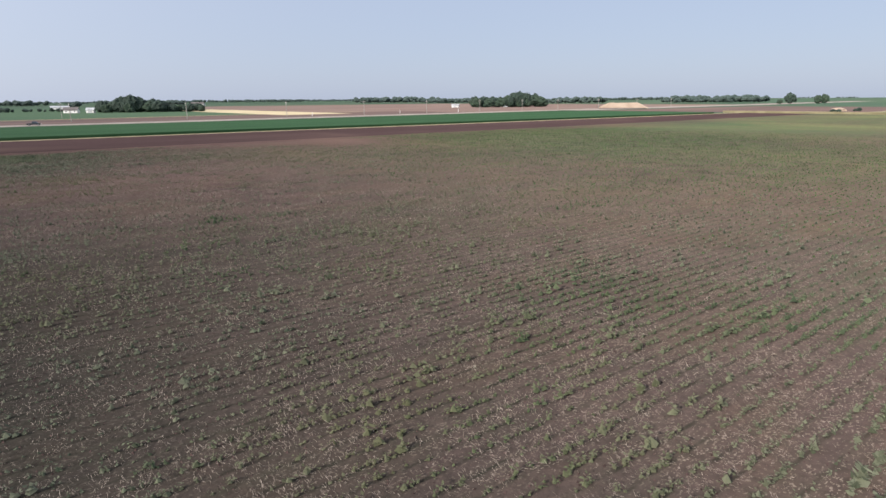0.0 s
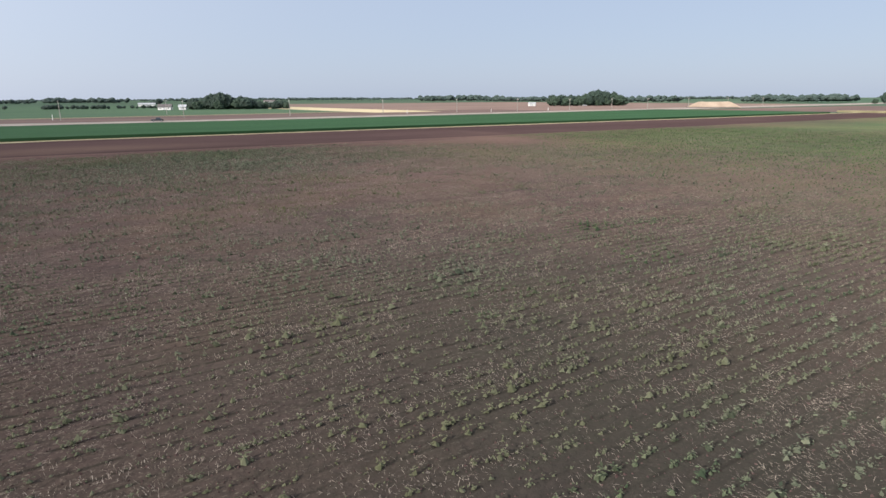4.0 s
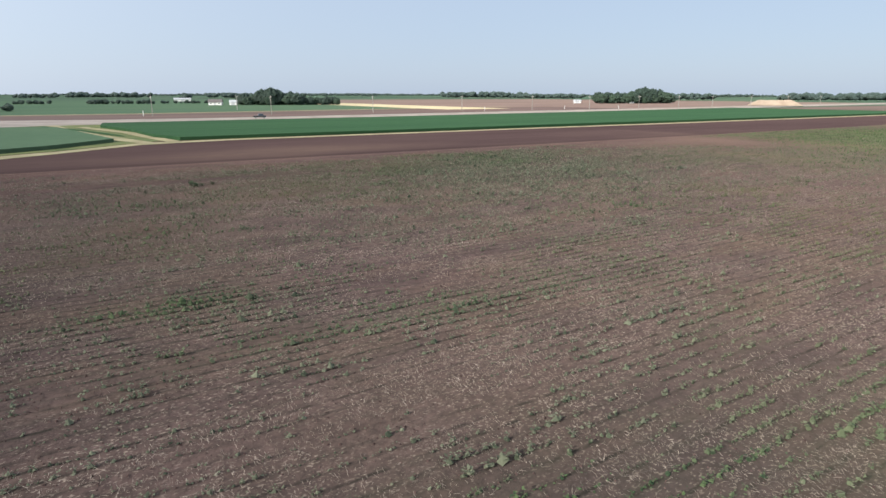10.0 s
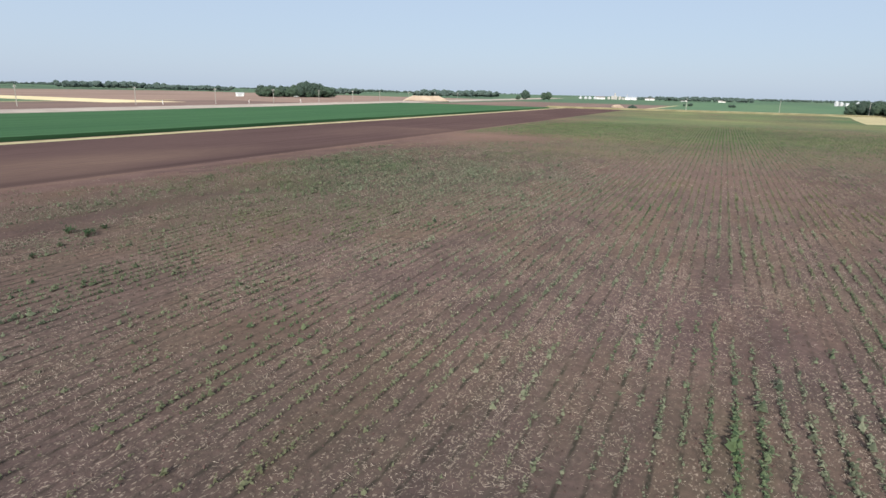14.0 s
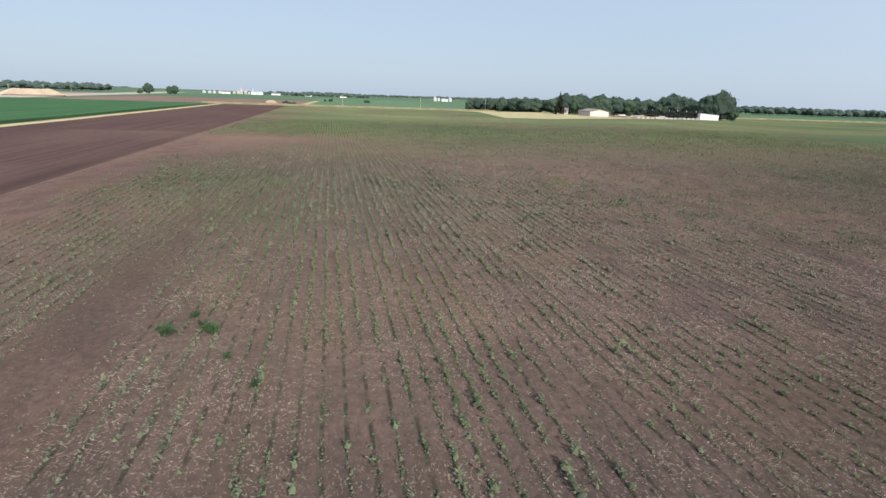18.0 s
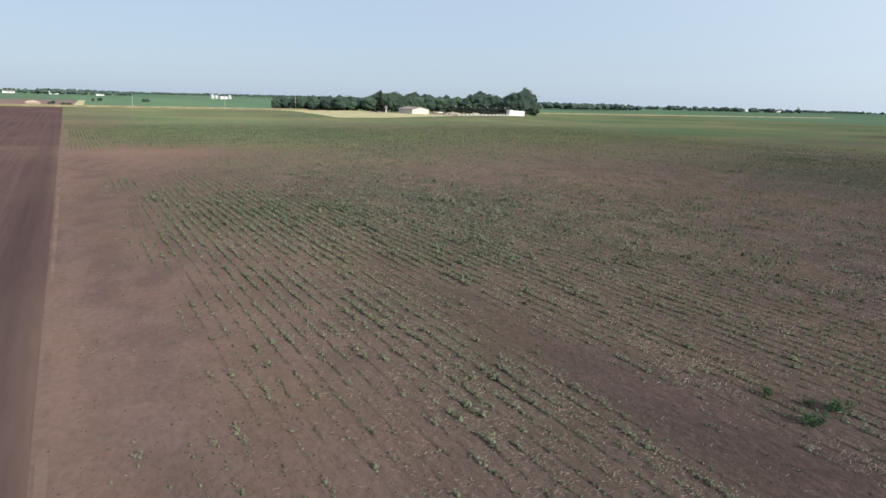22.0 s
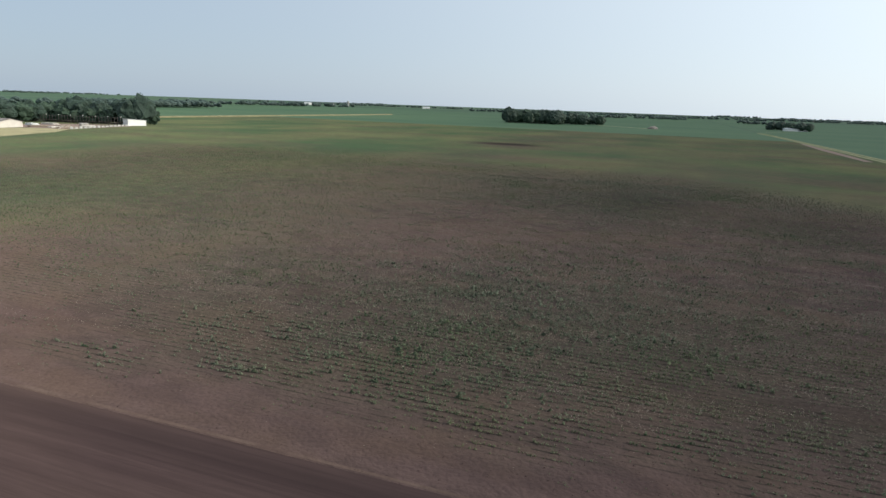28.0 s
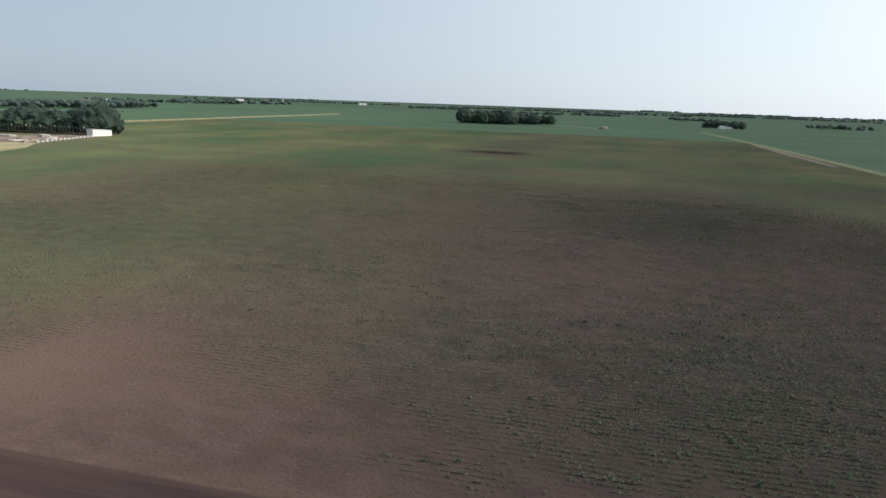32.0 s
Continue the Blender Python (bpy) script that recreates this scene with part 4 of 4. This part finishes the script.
# ---- farmyard ----
def gable_shed(name, m, w, d, h, rise, wall, roof, label, category, doors=(), windows=()):
    """A shed with its ridge along its width: four walls, gabled roof with eaves, doors and windows on the front (-y)."""
    root = empty(name, m, label, category)
    t = 0.2
    for a, b in (((-w / 2, -d / 2, 0), (w / 2, -d / 2 + t, h)), ((-w / 2, d / 2 - t, 0), (w / 2, d / 2, h))):
        part("wall", box(bmesh.new(), *a, *b), wall, root)
    for sx in (-1, 1):
        bm = bmesh.new()
        x0, x1 = sx * w / 2, sx * (w / 2 - t)
        for x in (x0, x1):
            bm.faces.new([bm.verts.new(p) for p in ((x, -d / 2 + t, 0), (x, d / 2 - t, 0), (x, d / 2 - t, h), (x, 0, h + rise), (x, -d / 2 + t, h))])
        bm.verts.ensure_lookup_table()
        for i in range(5):
            j = (i + 1) % 5
            bm.faces.new([bm.verts[k] for k in (i, j, j + 5, i + 5)])
        part("gable_wall", bm, wall, root)
    for sy in (-1, 1):
        bm = bmesh.new()
        e, th = 0.5, 0.18
        y1, z1 = sy * (d / 2 + e), h - rise * e / (d / 2)
        top = [(-w / 2 - e, 0, h + rise + th), (w / 2 + e, 0, h + rise + th), (w / 2 + e, y1, z1 + th), (-w / 2 - e, y1, z1 + th)]
        a = [bm.verts.new(p) for p in top]
        b = [bm.verts.new((p[0], p[1], p[2] - th)) for p in top]
        bm.faces.new(a)
        bm.faces.new(b[::-1])
        for i in range(4):
            bm.faces.new([a[i], b[i], b[(i + 1) % 4], a[(i + 1) % 4]])
        part("roof", bm, roof, root)
    for x, dw, dh in doors:
        door = part("door", box(bmesh.new(), x - dw / 2, -d / 2 - .06, 0, x + dw / 2, -d / 2 - .004, dh, 0.02), M_STEEL, root)
        part("door_track", box(bmesh.new(), x - dw / 2 - .2, -d / 2 - .12, dh + .02, x + dw / 2 + .2, -d / 2 - .004, dh + .14), M_POST, door)
    for x, z, ww, wh in windows:
        win = part("window", box(bmesh.new(), x - ww / 2, -d / 2 - .07, z, x + ww / 2, -d / 2 - .004, z + wh, 0.02), M_WHITE, root)
        part("pane", box(bmesh.new(), x - ww / 2 + .1, -d / 2 - .085, z + .1, x + ww / 2 - .1, -d / 2 - .074, z + wh - .1), M_GLASS, win)
    return root


YARD = float(rise(215, 385))
gable_shed("farm_shed", pose(196.5, 380, YARD + .1, 0, 0, 90), 19, 12.5, 2.9, 1.4, M_CREAM, M_ROOF, "cream farm shed with a grey shingle roof", "shed", [(2.5, 3.2, 2.5)], [(-4, 1.0, 1.3, 1.0)])
gable_shed("farmhouse", pose(185, 404, YARD + .1, 0, 0, -28), 6.5, 6, 2.6, 1.5, M_CREAM, M_ROOF, "small cream farmhouse half hidden by trees", "house", [(0.5, 1.0, 2.05)], [(-2, 1.0, 1.2, 1.2), (2.2, 1.0, 1.0, 1.2)])


def lean_shed(name, m, w, d, h0, h1, label):
    """A white shed with a single slope of roof, higher at its open-yard end."""
    root = empty(name, m, label, "shed")
    for y in (-d / 2, d / 2 - .2):
        bm = bmesh.new()
        pts = ((-w / 2, 0), (w / 2, 0), (w / 2, h1), (-w / 2, h0))
        a = [bm.verts.new((x, y, z)) for x, z in pts]
        b = [bm.verts.new((x, y + .2, z)) for x, z in pts]
        bm.faces.new(a[::-1])
        bm.faces.new(b)
        for i in range(4):
            bm.faces.new([a[i], a[(i + 1) % 4], b[(i + 1) % 4], b[i]])
        part("wall", bm, M_WHITE, root)
    part("end_wall", box(bmesh.new(), -w / 2, -d / 2 + .2, 0, -w / 2 + .2, d / 2 - .2, h0), M_WHITE, root)
    part("end_wall", box(bmesh.new(), w / 2 - .2, -d / 2 + .2, 0, w / 2, d / 2 - .2, h1), M_WHITE, root)
    bm = bmesh.new()
    a = [bm.verts.new(p) for p in ((-w / 2 - .3, -d / 2 - .3, h0 + .02), (w / 2 + .3, -d / 2 - .3, h1 + .02), (w / 2 + .3, d / 2 + .3, h1 + .02), (-w / 2 - .3, d / 2 + .3, h0 + .02))]
    b = [bm.verts.new(v.co + Vector((0, 0, .15))) for v in a]
    bm.faces.new(a[::-1])
    bm.faces.new(b)
    for i in range(4):
        bm.faces.new([a[i], a[(i + 1) % 4], b[(i + 1) % 4], b[i]])
    part("roof", bm, M_STEEL, root)
    for i in range(1, 8):
        x = -w / 2 + w * i / 8
        part("wall_rib", box(bmesh.new(), x - .04, -d / 2 - .05, .05, x + .04, -d / 2 - .004, h0 + (h1 - h0) * i / 8 - .05), M_WHITE, root)
    return root


lean_shed("white_shed", pose(264, 359, YARD + .1, 0, 0, -17), 11, 6, 3.9, 3.1, "white metal shed with a sloping roof")
gable_shed("far_farm_shed", pose(972, -118, 0.05, 0, 0, -75), 30, 10, 3.0, 1.2, M_WHITE, M_STEEL, "long white farm shed among distant trees", "shed", [(4, 4, 2.6)])
gable_shed("west_farmhouse", pose(-480, 152, 0.05, 0, 0, 65), 11, 7, 2.8, 2.2, M_WHITE, M_ROOF, "white farmhouse beside a dark grove", "house", [(0, 1.2, 2.1)], [(-3.4, 1.0, 1.2, 1.1), (3.4, 1.0, 1.2, 1.1)])
gable_shed("west_barn", pose(-474, 166, 0.05, 0, 0, 65), 6, 6, 2.6, 1.8, M_WHITE, M_STEEL, "small white barn beside a dark grove", "barn", [(0, 3, 3)])
gable_shed("northwest_barn", pose(-421, 540, 0.05, 0, 0, 40), 8, 6, 2.4, 1.5, M_WHITE, M_STEEL, "long white barn beside a distant grove", "barn", [(0, 4, 3.4)])

# an unfinished barn: a long row of dark uprights, with rails
rack = empty("post_frame", pose(247, 423, YARD + .1, 0, 0, math.degrees(math.atan2(-61, 12))), "long row of slim grey uprights of an unfinished barn", "frame")
first_post = part("post", box(bmesh.new(), -.13, -.13, -.2, .13, .13, 4.6, .02), M_GREYWOOD, rack)
for i in range(30):
    p = first_post if i == 0 else new("post", first_post.data)
    p.parent, p.matrix_basis = rack, pose(.6 + i * 2.05, 0, 0, random.uniform(-1, 1), random.uniform(-1.5, 1.5), 0)
    if i % 4 == 1:
        part("post_cap", box(bmesh.new(), .45 + i * 2.05, -.16, 4.62, .75 + i * 2.05, .16, 5.05), M_WHITE, rack)
part("rail", box(bmesh.new(), 0.2, -.22, 1.5, 60.6, -.14, 1.64), M_WOOD, rack)
part("rail", box(bmesh.new(), 0.2, .14, 4.3, 60.6, .22, 4.45), M_GREYWOOD, rack)


def slab(x, y, turn, seed):
    r = random.Random(seed)
    root = empty("concrete_slab", pose(x, y, YARD + .1, 0, 0, turn), "pale upright concrete slab in a row beside the yard", "slab", "row of pale slabs beside the yard")
    part("panel", box(bmesh.new(), -1.2, -.15, -.1, 1.2, .15, r.uniform(.8, 1.15), .04), M_CONCRETE, root)
    part("footing", box(bmesh.new(), -1.0, -.4, -.1, 1.0, .4, .12, .03), M_CONCRETE, root)


for i in range(14):
    slab(210 + i * 3.45, 345.5 + i * .8, 13 + random.uniform(-6, 6), i)


def lumber_stack(m, n, length, seed, material, label):
    """A loose stack of planks."""
    r = random.Random(seed)
    root = empty("lumber_stack", m, label, "lumber", "lumber stacks in the farmyard")
    for i in range(n):
        lay, k = divmod(i, 5)
        y = (k - 2) * .75 + r.uniform(-.1, .1)
        ob = part("plank", box(bmesh.new(), -length / 2 * r.uniform(.8, 1), y - .33, lay * .32, length / 2 * r.uniform(.8, 1), y + .33, lay * .32 + .26), material, root)
        ob.matrix_basis = pose(r.uniform(-.5, .5), 0, 0, 0, 0, r.uniform(-2, 2))
    return root


for i, (x, y, n, l, mt) in enumerate([(209, 368, 15, 9, M_WOOD), (214, 361, 10, 8, M_CREAM), (222, 366, 15, 7, M_WOOD), (228, 356, 15, 7, M_CREAM), (236, 362, 10, 6, M_CREAM),
                                      (240, 372, 20, 8, M_CREAM), (218, 384, 20, 8, M_WHITE), (232, 388, 15, 9, M_CREAM), (246, 361, 10, 6, M_WOOD)]):
    lumber_stack(pose(x, y, YARD + .12, 0, 0, -24 + i * 17), n, l, 60 + i, mt, "loose stack of pale sawn planks in the farmyard")


def debris(name, m, rx, ry, h, n, seed, material, label):
    """A low heap of broken pieces."""
    r = random.Random(seed)
    root = empty(name, m, label, "debris")
    bm = bmesh.new()
    made = bmesh.ops.create_icosphere(bm, subdivisions=3, radius=1)
    for v in made["verts"]:
        k = 1 + 0.35 * (noise.noise(v.co * 2.3 + Vector((seed, 0, 0))))
        v.co = Vector((v.co.x * rx * k, v.co.y * ry * k, max(-.05, v.co.z * h * k)))
    part("heap", bm, material, root)
    for i in range(n):
        a, q = r.uniform(0, math.tau), math.sqrt(r.random())
        s = r.uniform(.3, 1.0)
        b = box(bmesh.new(), -s, -.15, -.12, s, .15, .12, .02)
        ob = part("piece", b, M_WOOD if i % 2 else M_CREAM, root)
        ob.matrix_basis = pose(math.cos(a) * rx * q, math.sin(a) * ry * q, h * math.sqrt(max(0, 1 - q * q)) * .95 + .05, r.uniform(-30, 30), r.uniform(-30, 30), r.uniform(0, 180))
    return root


debris("debris_heap", pose(209, 349, YARD + .1), 5, 3, 1.3, 30, 3, M_WOOD, "low heap of broken boards beside the rack")
debris("debris_heap", pose(-19, 556, 0.08), 5, 3, 2.2, 10, 4, M_SAND, "tan heap of rubble at the field corner")
debris("debris_heap", pose(755, 70, 0.08), 8, 6, 3.0, 30, 5, M_GRAVEL, "pale heap of earth and rubble on the farm track")


# ---- earth mound ----
def mound(name, m, lx, ly, h, label):
    """A flat-topped bank of sandy spoil with gullied sides."""
    n = 56
    g = np.linspace(-1, 1, n)
    gx, gy = np.meshgrid(g, g)
    r = np.maximum(np.abs(gx), np.abs(gy) * 0.96)
    z = np.clip((1 - r) / 0.42, 0, 1) ** 0.85 * (0.82 + 0.3 * fractal(gx * 4 + 9, gy * 4 + 9, 33)) * h - 0.03
    v = np.stack([gx * lx, gy * ly, z], -1).reshape(-1, 3)
    i = np.arange(n - 1)[:, None] * n + np.arange(n - 1)[None]
    f = np.stack([i, i + 1, i + 1 + n, i + n], -1).reshape(-1, 4)
    ob = tagged(new(name, sheet_mesh(name, v, f, M_SAND)), label, "mound")
    ob.matrix_basis = m
    return ob


mound("earth_mound", pose(-213, 578, 0.02, 0, 0, 30), 23, 13, 5.2, "long flat-topped mound of pale sandy earth")


# ---- poles along the dirt road ----
def power_pole(m, h):
    root = empty("power_pole", m, "wooden power pole with a crossarm beside the dirt road", "pole", "power poles along the dirt road")
    part("pole", tube(bmesh.new(), (0, 0, -.3), (0, 0, h), .2, .13, 10), M_POLE, root)
    arm = part("crossarm", box(bmesh.new(), -1.3, -.20, h - .95, 1.3, -.08, h - .78), M_POLE, root)
    for x in (-1.15, -.45, .45, 1.15):
        part("insulator", tube(bmesh.new(), (x, -.14, h - .78), (x, -.14, h - .52), .07, .05, 8), M_WHITE, arm)
    for sx in (-1, 1):
        part("brace", tube(bmesh.new(), (sx * .8, -.14, h - .95), (0, -.14, h - 1.7), .03, .03, 5), M_STEEL, root)
    return root


first_pole = power_pole(pose(-213, 60, 0.03, 0, 0, 0), 9.3)
POLE_Y = [60, 115, 172, 232, 288, 341, 393, 440, 484, 540, 600, 660]
for y in POLE_Y[1:]:
    copy_thing(first_pole, pose(-213, y, 0.03, 0, 0, random.uniform(-4, 4)))
copy_thing(first_pole, pose(-301, 122, 0.03, 0, 0, 90))
for i, x in enumerate((40, 100, 152, 215)):
    p = copy_thing(first_pole, pose(x, 487.5, 0.05, 0, 0, 90))
    tagged(p, "wooden power pole beside the gravel cross road", "pole", "power poles along the cross road")
for k in range(3):
    bm = bmesh.new()
    for a, b in zip(POLE_Y, POLE_Y[1:]):
        x = -213 + (-1.15, .45, 1.15)[k]
        pts = [(x, a + (b - a) * q / 8, 8.86 - 0.9 * (1 - (q / 4 - 1) ** 2)) for q in range(9)]
        for p, q in zip(pts, pts[1:]):
            tube(bm, p, q, .02, .02, 4)
    tagged(part("power_line", bm, M_POST), "thin sagging power line between wooden poles", "cable")


def marker_post(x, y, h):
    root = empty("marker_post", pose(x, y, 0.05), "short white marker post beside the dirt road", "post", "marker posts beside the road")
    part("shaft", box(bmesh.new(), -.12, -.12, -.1, .12, .12, h, .02), M_WHITE, root)
    part("cap", box(bmesh.new(), -.16, -.16, h, .16, .16, h + .08, .02), M_POST, root)


for x, y, h in ((-219, 57, 2.6), (-214, 250, 2.4), (-214, 318, 2.4), (-214, 372, 2.4)):
    marker_post(x, y, h)


# ---- vehicles on the dirt road ----
def vehicle(name, m, paint, pickup, label):
    root = empty(name, m, label, "car" if not pickup else "truck")
    bm = bmesh.new()
    box(bm, -2.6, -.95, .45, 2.6, .95, 1.05, .12)
    part("body", bm, paint, root)
    cab = (-.7, 1.3) if pickup else (-2.2, 1.3)
    bm = bmesh.new()
    lo = [(cab[0], -.88, 1.0), (cab[1] + .5, -.88, 1.0), (cab[1] + .5, .88, 1.0), (cab[0], .88, 1.0)]
    hi = [(cab[0] + .25, -.74, 1.78), (cab[1] - .2, -.74, 1.78), (cab[1] - .2, .74, 1.78), (cab[0] + .25, .74, 1.78)]
    a, b = [bm.verts.new(p) for p in lo], [bm.verts.new(p) for p in hi]
    bm.faces.new(a[::-1])
    bm.faces.new(b)
    for i in range(4):
        bm.faces.new([a[i], a[(i + 1) % 4], b[(i + 1) % 4], b[i]])
    part("cabin", bm, M_GLASS, root)
    part("roof_panel", box(bmesh.new(), cab[0] + .25, -.76, 1.784, cab[1] - .2, .76, 1.84, .02), paint, root)
    for x in (-1.6, 1.65):
        for y in (-.86, .86):
            w = part("wheel", tube(bmesh.new(), (x, y - .13, .38), (x, y + .13, .38), .38, .38, 16), M_RUBBER, root)
            part("rim", tube(bmesh.new(), (x, y - .145, .38), (x, y + .145, .38), .2, .2, 10), M_STEEL, w)
    for y in (-.65, .65):
        part("headlight", box(bmesh.new(), 2.58, y - .18, .75, 2.64, y + .18, .92), M_WHITE, root)
    return root


vehicle("pickup_truck", pose(-166, 94.6, 0.13, 0, 0, 80), M_CARBLACK, True, "dark pickup truck on the pale dirt road")
vehicle("car", pose(-372, 575, 0.07, 0, 0, 60), M_WHITE, False, "white car on the far side of the brown field")

# ---- grain elevator, bins and far farms ----
elevator = empty("grain_elevator", pose(-168, 1543, 0), "pale concrete grain elevator with tall silos", "grain elevator")
for i, tall in enumerate((6.0, 8.2, 9.0, 7.6, 5.2, 6.6)):
    part("silo", tube(bmesh.new(), (-22 + i * 8.4, (i % 2) * 5, 0), (-22 + i * 8.4, (i % 2) * 5, tall), 3.0, 3.0, 20), M_CONCRETE, elevator)
part("headhouse", box(bmesh.new(), -16, -2, 0, -2, -.2, 7.5, .1), M_CONCRETE, elevator)
part("headhouse_tower", box(bmesh.new(), -9, -2, 7.504, -6, -.4, 15, .1), M_CONCRETE, elevator)
part("leg", box(bmesh.new(), 20, -.8, 0, 21.4, .8, 13), M_STEEL, elevator)


def grain_bin(m, r, h, label, group):
    root = empty("grain_bin", m, label, "grain bin", group)
    part("drum", tube(bmesh.new(), (0, 0, 0), (0, 0, h), r, r, 24), M_STEEL, root)
    part("roof", tube(bmesh.new(), (0, 0, h + .004), (0, 0, h + r * .5), r + .15, .4, 24), M_STEEL, root)
    part("cap", tube(bmesh.new(), (0, 0, h + r * .5), (0, 0, h + r * .5 + .5), .5, .4, 10), M_WHITE, root)
    for i in range(3):
        part("hoop", tube(bmesh.new(), (0, 0, h * (i + 1) / 4 - .06), (0, 0, h * (i + 1) / 4 + .06), r + .06, r + .06, 24), M_STEEL, root)
    return root


for i, (x, h) in enumerate(((245, 7), (253, 5.5), (277, 6))):
    grain_bin(pose(x, 1290 + (i % 2) * 4, 0), 3.6, h, "round galvanised grain bin on the plain", "grain bins north of the farmyard")
gable_shed("far_barn", pose(264, 1284, 0.02, 0, 0, 6), 13, 9, 3.4, 2.0, M_WHITE, M_STEEL, "long white barn beside grain bins on the plain", "barn", [(0, 4, 3.4)])
for i in range(4):
    grain_bin(pose(-250 + i * 11, 1507 + (i % 2) * 6, 0), 4.0, 4.0, "round galvanised grain bin beside the elevator", "grain bins of the elevator")
for i, (x, y, w, h, a) in enumerate([(-206, 1520, 22, 6, 5), (-136, 1527, 26, 6, 0), (-94, 1532, 20, 5, 0), (-18, 1500, 16, 5, 10), (60, 1420, 14, 4, 0), (1085, 1075, 30, 6, -40), (1000, 1040, 16, 6, -40),
                                      (1900, 1250, 26, 7, -40), (1960, 1190, 20, 7, -40), (2100, 880, 26, 6, -60), (1500, 380, 22, 6, -70), (560, 1250, 26, 6, -20),
                                      (-1000, 420, 22, 6, 60), (-760, 178, 20, 4, 80)]):
    gable_shed("far_farm_building", pose(x, y, 0.02, 0, 0, a), w, w * .45, h * .7, h * .4, M_WHITE, M_STEEL if i % 2 else M_ROOF,
               "pale farm building far off on the plain", "building", [(0, w * .15, h * .5)])
silo_x, silo_y = 1880, 1080
tower = empty("tower_silo", pose(silo_x, silo_y, 0), "tall grey tower silo on a distant farm", "silo")
part("drum", tube(bmesh.new(), (0, 0, 0), (0, 0, 17), 3.6, 3.6, 20), M_CONCRETE, tower)
part("dome", tube(bmesh.new(), (0, 0, 17.004), (0, 0, 19.4), 3.6, .8, 20), M_STEEL, tower)
